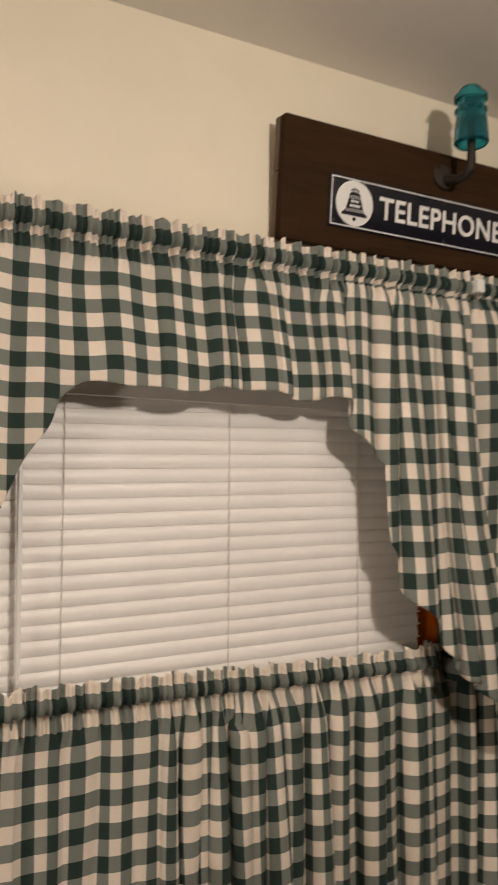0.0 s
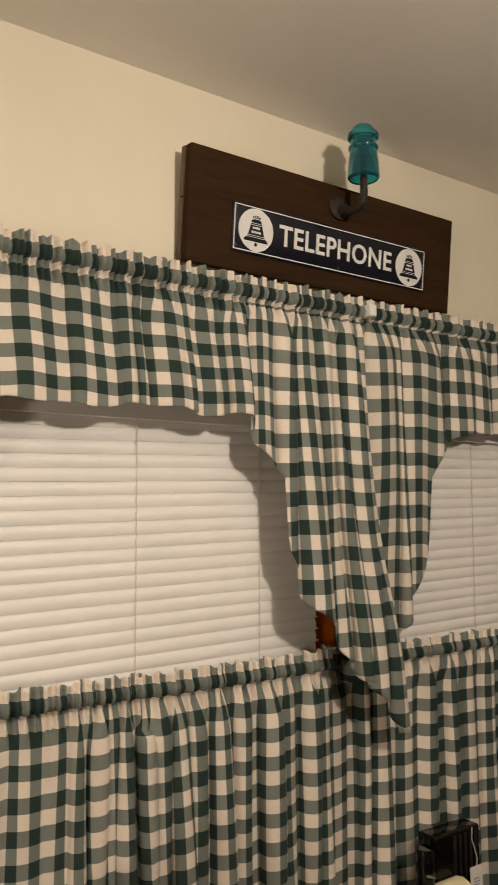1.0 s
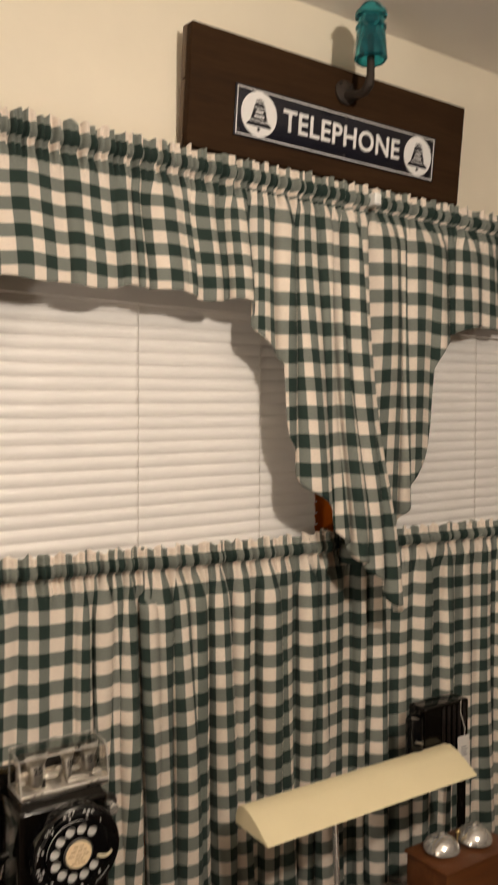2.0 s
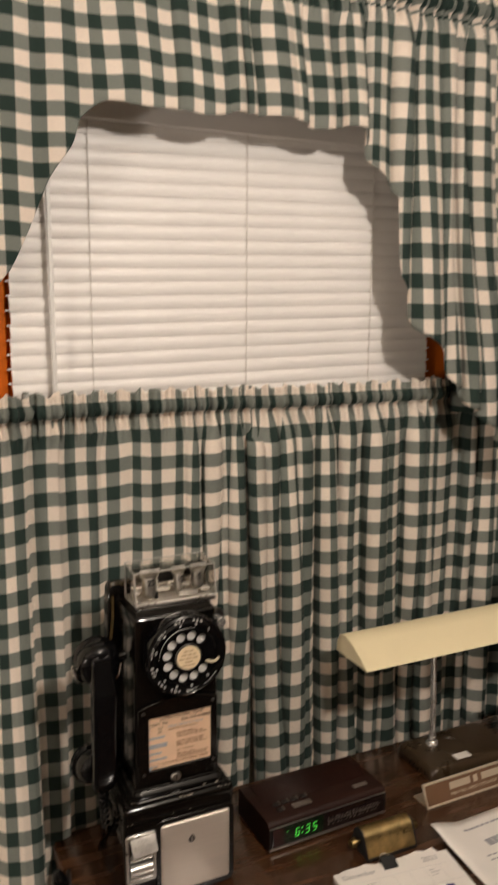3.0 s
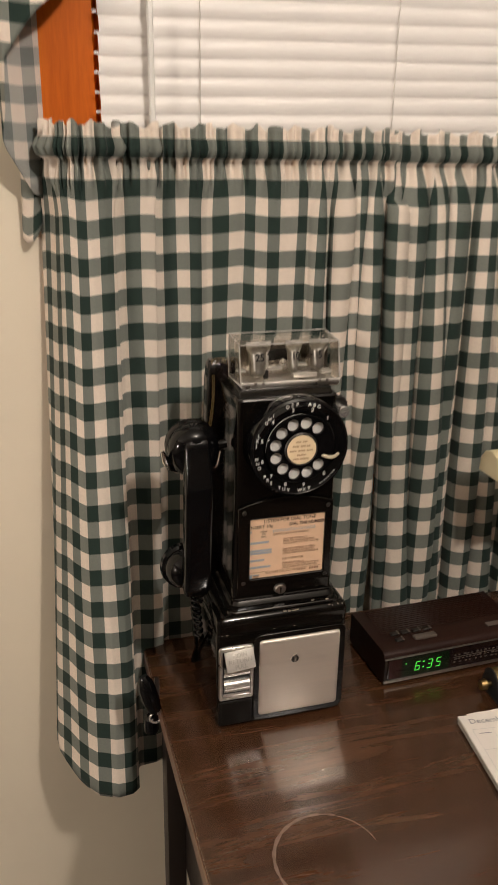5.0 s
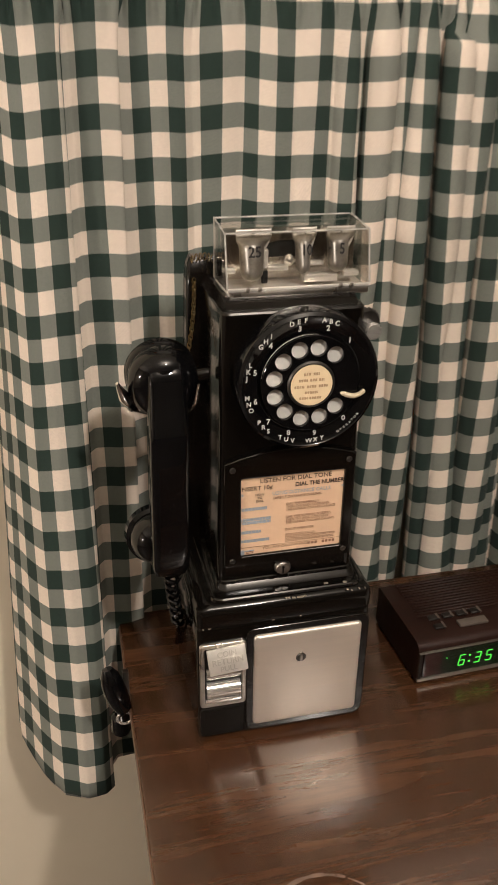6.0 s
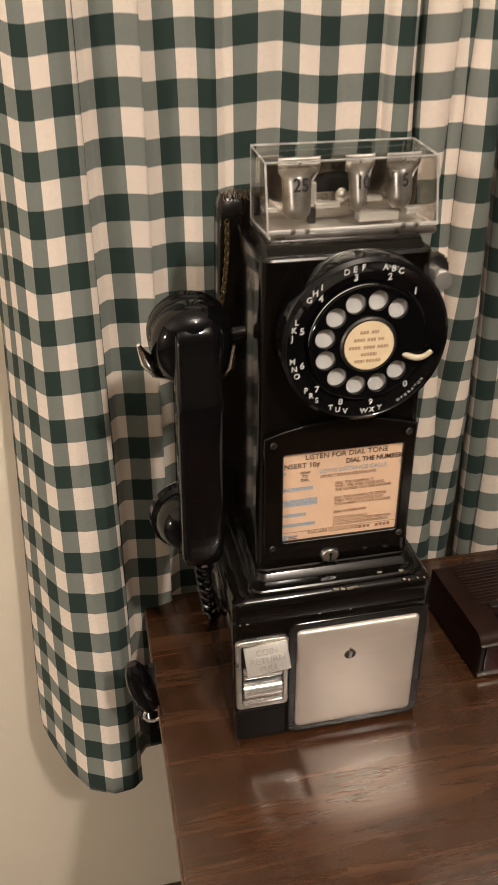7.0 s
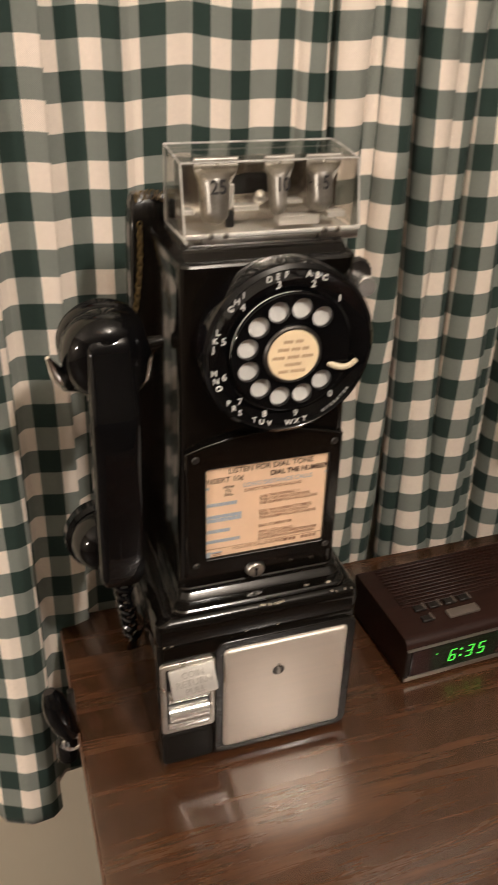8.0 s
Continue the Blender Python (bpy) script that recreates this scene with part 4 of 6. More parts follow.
    for zc, yc, n, x0, x1 in ((0.1555, -0.0002, 9, 0.000, 0.026), (0.1555, -0.0002, 4, 0.060, 0.080), (0.1318, -0.0012, 4, -0.08, 0.082), (0.1618, 0.0060, 2, 0.03, 0.075)):
        bm = bmesh.new()
        for _ in range(n):
            x = rnd.uniform(x0, x1)
            w = rnd.uniform(0.0004, 0.0020)
            z = zc + rnd.uniform(-0.0008, 0.0012)
            box(bm, x - w, x + w, yc - 0.0005, yc + 0.002, z - 0.0002, z + rnd.uniform(0.0001, 0.0005), 0.0001, 1)
        tagged(part("paint_chip", bm, M_CHIP, vault if zc < 0.157 else upper), kind="stuff")
    # card holder: raised frame with an arched top, buff instruction card
    yf = 0.0252
    hood = [(-0.0560, 0.188), (0.0680, 0.188), (0.0680, 0.2975), (0.055, 0.3015), (0.030, 0.3065), (0.006, 0.3085), (-0.018, 0.3065), (-0.043, 0.3015), (-0.0560, 0.2975)]
    frame_ob = punched("card_frame", hood, [round_rect(-0.0430, 0.0610, 0.1960, 0.2845, 0.003)], 0.0035, 0.0016, at(0, yf, 0), M_BLACK, upper)
    for px, pz in ((-0.0500, 0.2930), (0.0625, 0.2930), (-0.0500, 0.1935), (0.0625, 0.1935)):
        bm = bmesh.new()
        lathe(bm, [(0, 0.0018), (0.0022, 0.0012), (0.0030, 0.0), (0, 0)], at(px, yf - 0.005, pz), 14)
        part("screw", bm, M_DARKSTEEL, frame_ob)
    card = part("instruction_card", boxed(-0.0430, 0.0610, yf - 0.0018, yf - 0.0006, 0.1960, 0.2845), M_CARD, upper, "aged buff dialling instruction card", smooth=False)
    cy = yf - 0.0020
    words("print", "LISTEN FOR DIAL TONE", 0.0066, at(0.012, cy, 0.2778), M_INKBROWN, card, 0.0002)
    words("print", "INSERT 10\u00a2", 0.0064, at(-0.0265, cy, 0.2705), M_INKBROWN, card, 0.0002)
    words("print", "DIAL THE NUMBER", 0.0062, at(0.0355, cy, 0.2705), M_INKBROWN, card, 0.0002, wide=0.92, bold=0.0001)
    words("print", "LONG DISTANCE CALLS", 0.0053, at(0.018, cy, 0.2630), M_INKBLUE, card, 0.0002)
    words("print", "DIRECT DISTANCE DIALING", 0.0038, at(0.014, cy, 0.2580), M_INKFAINT, card, 0.0002)
    for k, wd in enumerate(("HOW", "TO", "DIAL")):
        words("print", wd, 0.0034, at(-0.0230, cy, 0.2635 - 0.0035 * k), M_INKBROWN, card, 0.0002)
    lines = [("DIAL THE NUMERAL '1'", 0.2500), ("THEN THE AREA CODE AND", 0.2467), ("THE NUMBER YOU ARE CALLING", 0.2434), ("DIAL THE NUMERAL '0' (ZERO)", 0.2355), ("THEN THE AREA CODE AND", 0.2322), ("THE NUMBER YOU ARE CALLING", 0.2289),
             ("DIAL '0' OPERATOR", 0.2212)]
    for text, z in lines:
        words("print", text, 0.0036, at(0.0030, cy, z), M_INKFAINT, card, 0.0002, "LEFT", wide=0.92)
    for text, z in (("(FOR LOCAL CALLS)", 0.2150), ("CONSULT YOUR DIRECTORY FOR", 0.2117), ("LONG DISTANCE INFORMATION", 0.2084)):
        words("print", text, 0.0036, at(0.0030, cy, z), M_INKFAINT, card, 0.0002, "LEFT", wide=0.92)
    words("print", "YOU ARE CALLING FROM", 0.0042, at(-0.0195, cy, 0.2030), M_INKFAINT, card, 0.0002, "LEFT")
    bm = bmesh.new()
    for x0, x1, z in ((-0.0425, -0.0160, 0.2475), (-0.0425, -0.0120, 0.2360), (-0.0405, -0.0120, 0.2325), (-0.0425, -0.0215, 0.2220), (-0.0425, -0.0130, 0.2120)):
        a = x0
        while a < x1:
            w = rnd.uniform(0.0016, 0.0042)
            box(bm, a, min(x1, a + w), cy - 0.0002, cy, z - 0.0004, z + 0.0026)
            a += w + 0.0003
    tagged(part("blue_line", bm, M_INKBLUE, card, smooth=False), kind="stuff")
    part("blue_square", boxed(-0.0428, -0.0375, cy - 0.0002, cy, 0.1965, 0.2030), M_INKBLUE, card, smooth=False)
    part("blue_bar", boxed(-0.0370, -0.0280, cy - 0.0002, cy, 0.2012, 0.2025), M_INKBLUE, card, smooth=False)
    for sx in (-0.0425, 0.0570):
        part("blue_arrow", prism(bmesh.new(), [(sx, 0.2645), (sx + 0.0035, 0.2660), (sx + 0.0035, 0.2630)], cy - 0.0002, cy), M_INKBLUE, card, smooth=False)
    bm = bmesh.new()
    box(bm, -0.0428, 0.0608, cy - 0.0002, cy, 0.2055, 0.2058)
    for x in (0.026, 0.030, 0.0335, 0.041, 0.0445, 0.048, 0.0515):
        box(bm, x, x + 0.0024, cy - 0.0002, cy, 0.2015, 0.2043)
    for k in range(3):
        box(bm, -0.0360, -0.0285, cy - 0.0002, cy, 0.1972 + 0.0016 * k, 0.1979 + 0.0016 * k)
    part("rule", bm, M_INKFAINT, card, smooth=False)
    # key lock under the card
    bm = bmesh.new()
    lathe(bm, [(0, 0.005), (0.0066, 0.005), (0.0080, 0.0035), (0.0084, 0.0), (0, 0)], at(0.0015, 0.0250, 0.1772) @ Matrix.Diagonal((1, 0.95, 1, 1)), 30)
    lock = part("card_lock", bm, M_DULLCHROME, upper, "worn nickel key lock")
    # keyhole drawn as black shapes in place of its inner shade
    bm = bmesh.new()
    box(bm, 0.0007, 0.0023, 0.0194, 0.0203, 0.1722, 0.1802)
    prism(bm, disc_outline(0.0015, 0.1792, 0.0015, 12), 0.0194, 0.0203)
    part("keyhole", bm, M_SLOT, lock, smooth=False)
    # rotary dial
    dc = (0.0128, 0.376)
    A = lambda y: at(dc[0], y, dc[1])
    bm = bmesh.new()
    lathe(bm, [(0.0, 0.0), (0.0575, 0.0), (0.0575, 0.006), (0.0600, 0.008), (0.0605, 0.0215), (0.0595, 0.0265), (0.0570, 0.0285), (0.0555, 0.0270), (0.0440, 0.0255), (0.0430, 0.0240), (0.0, 0.0240)], A(0.0265), 72)
    dial = part("dial", bm, M_BAKELITE, t, "black rotary dial with white letters")
    yd = 0.0265 - 0.0240
    bm = bmesh.new()
    prism(bm, disc_outline(dc[0], dc[1], 0.0405, 48), yd - 0.0012, yd)
    part("number_disc", bm, M_DIALWHITE, dial, "white disc under the finger holes", smooth=False)
    holes = []
    for k in range(10):
        a = radians(50 + 29.6 * k)
        cx, cz = 0.0310 * math.cos(a), 0.0310 * math.sin(a)
        holes.append(disc_outline(cx, cz, 0.0076, 24)[::-1])
    punched("finger_wheel", disc_outline(0, 0, 0.0408, 72), holes, 0.0010, 0.0007, at(dc[0], yd - 0.0048, dc[1]), M_BAKELITE, dial)
    bm = bmesh.new()
    lathe(bm, [(0, 0.0), (0.0200, 0.0), (0.0202, 0.0018), (0.0190, 0.0030), (0.0178, 0.0026), (0, 0.0026)], A(yd - 0.0062), 48)
    hub = part("hub", bm, M_DARKSTEEL, dial)
    bm = bmesh.new()
    prism(bm, disc_outline(dc[0], dc[1], 0.0176, 40), yd - 0.0093, yd - 0.0086)
    part("hub_card", bm, M_CARDCREAM, hub, "aged cream number card", smooth=False)
    bm = bmesh.new()
    yy = yd - 0.0095
    for z, spans in ((0.0098, ((-0.0070, -0.0012), (0.0012, 0.0062))), (0.0045, ((-0.0110, -0.0035), (-0.0015, 0.0045), (0.0060, 0.0105))), (-0.0010, ((-0.0145, -0.0060), (-0.0040, 0.0040), (0.0060, 0.0135))),
                     (-0.0062, ((-0.0055, 0.0055),)), (-0.0110, ((-0.0100, -0.0030), (-0.0015, 0.0090)))):
        for a, b in spans:
            q = a
            while q < b:
                box(bm, dc[0] + q, dc[0] + min(b, q + 0.0016), yy, yy + 0.0002, dc[1] + z - 0.0011, dc[1] + z + 0.0011)
                q += 0.0021
    part("faded_print", bm, M_INKPALE, hub, smooth=False)
    # finger stop
    bm = bmesh.new()
    pts = []
    for k in range(9):
        f = k / 8
        r = 0.0475 - 0.0235 * f
        a = radians(-12 - 8 * f - 14 * f * (1 - f))
        pts.append((dc[0] + r * math.cos(a), yd - 0.0045 - 0.0050 * math.sin(math.pi * min(1, f * 1.1 + 0.1)), dc[1] + r * math.sin(a)))
    tube(bm, pts, 0.0020, 10, [1.0, 1.0, 1.05, 1.1, 1.1, 1.1, 1.0, 0.9, 0.6])
    part("finger_stop", bm, M_IVORY, dial, "ivory coloured finger stop")
    # letters and figures on the outer ring
    yl = 0.0265 - 0.0262
    marks = [(46, "", "1", 1), (73, "ABC", "2", -1), (102, "DEF", "3", -1), (135, "GHI", "4", -1), (166, "JKL", "5", -1), (197, "MNO", "6", 1), (224, "PRS", "7", 1), (250, "TUV", "8", 1), (278, "WXY", "9", 1), (312, "", "0", 1)]
    for deg, letters, digit, order in marks:
        a = radians(deg)
        words("figure", digit, 0.0066, at(dc[0] + 0.0470 * math.cos(a), yl, dc[1] + 0.0470 * math.sin(a)), M_LETTER, dial, 0.0002, bold=0.00012)
        for k, ch in enumerate(letters):
            b = radians(deg + order * 6.3 * (k - 1))
            words("letter", ch, 0.0056, at(dc[0] + 0.0530 * math.cos(b), yl - 0.0009, dc[1] + 0.0530 * math.sin(b)), M_LETTER, dial, 0.0002, bold=0.00012)
    for k, ch in enumerate("OPERATOR"):
        b = radians(300 + 3.4 * k)
        words("letter", ch, 0.0030, Matrix.Translation((dc[0] + 0.0538 * math.cos(b), yl - 0.0010, dc[1] + 0.0538 * math.sin(b))) @ Matrix.Rotation(-(b - radians(270)), 4, "Y") @ FRONT, M_LETTER, dial, 0.0002)
    # coin head: black shoulder, nickel base, clear guard, three gauges
    bm = bmesh.new()
    bow(bm, [(0.034, 0.4330), (0.142, 0.4330), (0.142, 0.4420), (0.058, 0.4440), (0.048, 0.4430), (0.040, 0.4385)], -0.0525, 0.0655)
    head = part("coin_head", bm, M_BLACK, t, "coin head with clear guard and three slots")
    part("head_base", boxed(-0.0485, 0.0800, 0.0480, 0.1120, 0.4405, 0.4455, 0.0015), M_BRIGHT, head)
    part("guard_strip", boxed(-0.0485, 0.0800, 0.0462, 0.0492, 0.4476, 0.4500, 0.0006), M_FLAP, head)
    part("head_rail", boxed(-0.0475, 0.0790, 0.0465, 0.0540, 0.4395, 0.4475, 0.0018), M_DULLCHROME, head)
    # polished back plate with an arched opening, chute walls and rails in front of it
    opening = [(-0.0060, 0.4650), (0.0300, 0.4650), (0.0300, 0.4700), (0.0270, 0.4760), (0.0200, 0.4800), (0.0080, 0.4800), (-0.0020, 0.4780), (-0.0060, 0.4730)]
    punched("back_plate", round_rect(-0.0450, 0.0780, 0.4475, 0.4905, 0.003), [opening], 0.0010, 0.0004, at(0, 0.0905, 0), M_POLISHED, head)
    # black block paints the shade seen through the arched opening
    part("slot_block", boxed(-0.0120, 0.0360, 0.0930, 0.1070, 0.4600, 0.4850, 0.002), M_SLOT, head)
    part("coin_post", boxed(-0.0125, -0.0072, 0.0700, 0.0890, 0.4600, 0.4765, 0.0016, 3), M_BRIGHT, head)
    # solid black box in place of the shade within the slot
    part("slot", boxed(-0.0145, -0.0092, 0.0640, 0.0690, 0.4492, 0.4600, 0.0006), M_SLOT, head)
    for x0, x1, y0, z0, z1 in ((-0.0480, -0.0375, 0.0660, 0.4582, 0.4614), (-0.0088, 0.0100, 0.0660, 0.4590, 0.4626), (0.0278, 0.0425, 0.0660, 0.4622, 0.4650), (0.0225, 0.0535, 0.0585, 0.4498, 0.4560), (0.0600, 0.0740, 0.0600, 0.4530, 0.4572)):
        part("coin_rail", boxed(x0, x1, y0, y0 + 0.012, z0, z1, 0.0010), M_BRIGHT, head)
    bm = bmesh.new()
    bmesh.ops.create_uvsphere(bm, u_segments=20, v_segments=12, radius=0.0050, matrix=Matrix.Translation((0.0120, 0.0720, 0.4665)))
    part("reject_ball", bm, M_CHROME, head)
    for px in (-0.0310, -0.0205, 0.0525, 0.0625):
        bm = bmesh.new()
        lathe(bm, [(0, 0.0018), (0.0014, 0.0014), (0.0022, 0.0), (0, 0)], at(px, 0.0462, 0.4488), 12)
        part("screw", bm, M_DULLCHROME, head)
    # gauges: a flat flange that runs down into a rounded trough with a curled wing
    lean = Matrix.Rotation(radians(-9), 4, "X")
    for gx, low_x, top_w, low_w, tip_w, num, bottom in ((-0.0220, -0.0242, 0.0155, 0.0104, 0.0088, "25", -0.0415), (0.0236, 0.0218, 0.0108, 0.0066, 0.0046, "10", -0.0375), (0.0570, 0.0539, 0.0130, 0.0090, 0.0078, "5", -0.0370)):
        mm = Matrix.Translation((0.0, 0.0700, 0.4940)) @ lean
        bm = bmesh.new()
        rings = []
        for k in range(23):
            f = k / 22
            z = bottom * f
            flat = smooth(0.34, 0.16, f)
            hw = top_w * flat + (low_w + (tip_w - low_w) * f) * (1 - flat)
            end = max(0.0, (z - bottom) / 0.0075)
            if end < 1:
                hw *= math.sqrt(max(0.02, 1 - (1 - end) ** 2))
            cx = gx * flat + low_x * (1 - flat)
            ring = [bm.verts.new(mm @ Vector((cx + hw * math.sin(radians(q)), -0.0105 * (1 - flat) * math.cos(radians(q)) * min(1.0, hw / tip_w) - 0.002, z))) for q in range(-90, 91, 12)]
            rings.append(ring)
        for lo, hi in zip(rings, rings[1:]):
            for i in range(len(lo) - 1):
                bm.faces.new((lo[i], lo[i + 1], hi[i + 1], hi[i]))
        g = part("coin_gauge", bm, M_GAUGE, head, "worn nickel gauge with stamped figures")
        sol = g.modifiers.new("thickness", "SOLIDIFY")
        sol.thickness, sol.offset = 0.0011, 1.0
        bm = bmesh.new()
        curve = [(gx + top_w - 0.0002, -0.0020, 0.0), (gx + top_w, -0.0006, -0.0060), (gx + top_w - 0.0015, 0.0004, -0.0105), (low_x + low_w + 0.0030, 0.0004, -0.0150), (low_x + low_w + 0.0002, -0.0010, -0.0185)]
        tube(bm, [mm @ Vector(q) for q in curve], 0.0011, 8)
        part("gauge_wing", bm, M_BRIGHT, g)
        words("figure", num, 0.0125, mm @ at(low_x + 0.0006, -0.0136, -0.0185), M_INKDARK, g, 0.0003, bold=0.0002, wide=0.95 if num == "25" else 0.8)
        bm = bmesh.new()
        lathe(bm, [(0, 0.0012), (0.0012, 0.0008), (0.0016, 0), (0, 0)], mm @ at(gx, -0.0030, -0.0045), 10)
        part("rivet", bm, M_CHROME, g)
    # clear guard: front, two cheeks and a lid, open at the back
    bm = bmesh.new()
    q = [(0.0500, 0.4480), (0.0600, 0.4925), (0.1080, 0.4970), (0.1080, 0.4945), (0.0625, 0.4902), (0.0530, 0.4480)]
    bow(bm, q, -0.0475, 0.0790)
    part("guard", bm, M_ACRYLIC, head, "clear plastic guard")
    for x0 in (-0.0500, 0.0792):
        bm = bmesh.new()
        bow(bm, [(0.0500, 0.4480), (0.0600, 0.4925), (0.1080, 0.4970), (0.1080, 0.4450)], x0 + 0.0010, x0 + 0.0022)
        part("guard_cheek", bm, M_ACRYLIC, head, "clear plastic cheek")
        # thin pale tube painted in as the glint along the cheek
        bm = bmesh.new()
        tube(bm, [(x0 + 0.0016, y, z) for y, z in ((0.0500, 0.4480), (0.0600, 0.4925), (0.1080, 0.4970), (0.1080, 0.4450))], 0.0008, 6)
        part("guard_edge", bm, M_EDGEGLINT, head, "pale strip painted for light caught along the guard edge")
    # the same painted glint along the lid's front and back
    for y, z in ((0.0600, 0.4925), (0.1080, 0.4970)):
        bm = bmesh.new()
        tube(bm, [(-0.0480, y, z), (0.0795, y, z)], 0.0007, 6)
        part("guard_edge", bm, M_EDGEGLINT, head, "pale strip painted for light caught along the guard edge")
    # coin release knob
    bm = bmesh.new()
    seg = 40
    prof = [(0.0, 0.0), (0.0120, 0.0), (0.0135, 0.003), (0.0135, 0.008), (0.0115, 0.010), (0.0, 0.010)]
    lathe(bm, prof, at(0.0745, 0.044, 0.414) @ Matrix.Rotation(radians(8), 4, "Y"), seg)
    for v in bm.verts:
        d = Vector((v.co.x - 0.0745, 0, v.co.z - 0.414))
        if d.length > 0.0128 and int(round(math.atan2(d.z, d.x) / (2 * math.pi / seg))) % 2:
            v.co -= d.normalized() * 0.0011
    kn = part("release_collar", bm, M_DARKSTEEL, t, "knurled dark collar")
    bm = bmesh.new()
    lathe(bm, [(0.0, 0.0), (0.0066, 0.0), (0.0066, 0.010), (0.0074, 0.011), (0.0078, 0.016), (0.0068, 0.0185), (0, 0.0190)], at(0.0750, 0.034, 0.412), 28)
    part("release_knob", bm, M_CHROME, kn, "bright chrome release knob")
    # hook arm and fork cradle on the side
    bm = bmesh.new()
    tube(bm, [(-0.064, 0.060, 0.368), (-0.080, 0.060, 0.366), (-0.090, 0.066, 0.362), (-0.110, 0.068, 0.360)], 0.0055, 10)
    hook = part("hook_arm", bm, M_BLACK, t)
    for sgn in (-1, 1):
        bm = bmesh.new()
        if sgn < 0:
            pts = [(-0.1135, 0.078, 0.338), (-0.1235, 0.076, 0.335), (-0.1335, 0.066, 0.343), (-0.1415, 0.058, 0.354), (-0.1470, 0.052, 0.368)]
        else:
            pts = [(-0.1035, 0.078, 0.338), (-0.0935, 0.070, 0.333), (-0.0855, 0.056, 0.338), (-0.0790, 0.045, 0.350), (-0.0765, 0.041, 0.366)]
        tube(bm, pts, 0.0042, 14, [1.0, 1.3, 1.6, 1.3, 0.35] if sgn < 0 else [0.9, 1.0, 1.0, 0.8, 0.3])
        part("cradle_prong", bm, M_MIRROR, hook, "chrome cradle prong")
    # handset hanging from the cradle: bowed handle, ear cap, mouthpiece
    bm = bmesh.new()
    rings = []
    hx = -0.106
    for k in range(41):
        f = k / 40
        z = 0.391 - 0.215 * f
        face = interp([(0.0, 0.0570), (0.03, 0.0455), (0.06, 0.0392), (0.27, 0.0250), (0.30, 0.0236), (0.40, 0.0230), (0.70, 0.0235), (0.86, 0.0245), (1.0, 0.0295)], f)
        hw = 0.0172 + 0.0010 * smooth(0.05, 0.4, f)
        hd = 0.0125 + 0.004 * smooth(0.30, 0.05, f) + 0.004 * smooth(0.75, 1.0, f)
        y = face + hd
        if f < 0.075:
            hw *= 0.80 + 0.20 * math.sqrt(f / 0.075)
        if f > 0.95:
            hw *= 1 - 3.5 * (f - 0.95)
            hd *= 1 - 5.0 * (f - 0.95)
        ring = []
        for i in range(28):
            a = 2 * math.pi * i / 28
            c, s = math.cos(a), math.sin(a)
            e = 0.40 + 0.30 * smooth(0.075, 0.0, f)
            ring.append(bm.verts.new((hx + 0.004 * (0.5 - f) + hw * math.copysign(abs(c) ** e, c), y + hd * math.copysign(abs(s) ** e, s), z)))
        rings.append(ring)
    for lo, hi in zip(rings, rings[1:]):
        for i in range(28):
            j = (i + 1) % 28
            bm.faces.new((lo[i], lo[j], hi[j], hi[i]))
    bm.faces.new(rings[0][::-1])
    bm.faces.new(rings[-1])
    handset = part("handset", bm, M_BAKELITE, t, "black handset hanging from its cradle")
    bm = bmesh.new()
    ear = Matrix.Translation((hx + 0.0005, 0.044, 0.361)) @ Matrix.Rotation(radians(-84), 4, "X")
    lathe(bm, [(0, -0.004), (0.016, -0.003), (0.026, 0.002), (0.0315, 0.010), (0.0325, 0.018), (0.0325, 0.024), (0.0315, 0.026), (0.0330, 0.028), (0.0330, 0.038), (0.0290, 0.043), (0.012, 0.041), (0, 0.040)], ear, 48)
    part("ear_cap", bm, M_BAKELITE, handset)
    bm = bmesh.new()
    mouth = Matrix.Translation((hx - 0.011, 0.046, 0.204)) @ Matrix.Rotation(radians(-100), 4, "X")
    lathe(bm, [(0, -0.002), (0.014, 0.000), (0.021, 0.006), (0.0255, 0.016), (0.0270, 0.024), (0.0262, 0.026), (0.0300, 0.028), (0.0310, 0.037), (0.0270, 0.042), (0.010, 0.036), (0, 0.036)], mouth, 44)
    part("mouth_cap", bm, M_BAKELITE, handset)
    # coiled cord
    bm = bmesh.new()
    pts = []
    for k in range(8 * 14):
        f = k / (8 * 14 - 1)
        a = 2 * math.pi * 8 * f
        cx, cy, cz = -0.106 + 0.010 * f, 0.050 + 0.015 * f, 0.178 - 0.084 * f
        pts.append((cx + 0.0088 * math.cos(a), cy + 0.0088 * math.sin(a), cz))
    pts += [(-0.096, 0.075, 0.094), (-0.090, 0.090, 0.075), (-0.086, 0.115, 0.045), (-0.084, 0.140, 0.020), (-0.084, 0.150, 0.004)]
    tube(bm, pts, 0.0022, 8)
    part("coiled_cord", bm, M_BAKELITE, handset, "black coiled cord")
    # brass chain down the back edge
    bm = bmesh.new()
    n = 24
    for k in range(n):
        f = k / (n - 1)
        p = Vector((-0.064 + 0.006 * math.sin(f * 2.2) - 0.016 * f, 0.132 - 0.030 * f, 0.458 - 0.082 * f))
        if f < 0.22:
            p = Vector((-0.046 - 0.020 * (f / 0.22), 0.128, 0.4575 + 0.002 * math.sin(f / 0.22 * math.pi)))
        m = Matrix.Translation(p) @ Matrix.Rotation(radians(90 * (k % 2) + 20), 4, "Z") @ Matrix.Rotation(radians(90), 4, "X")
        ring = [m @ Vector((0.0020 * math.cos(2 * math.pi * i / 10), 0.0034 * math.sin(2 * math.pi * i / 10), 0)) for i in range(11)]
        tube(bm, ring, 0.00055, 5)
    part("chain", bm, M_CHAIN, t, "thin brass chain")
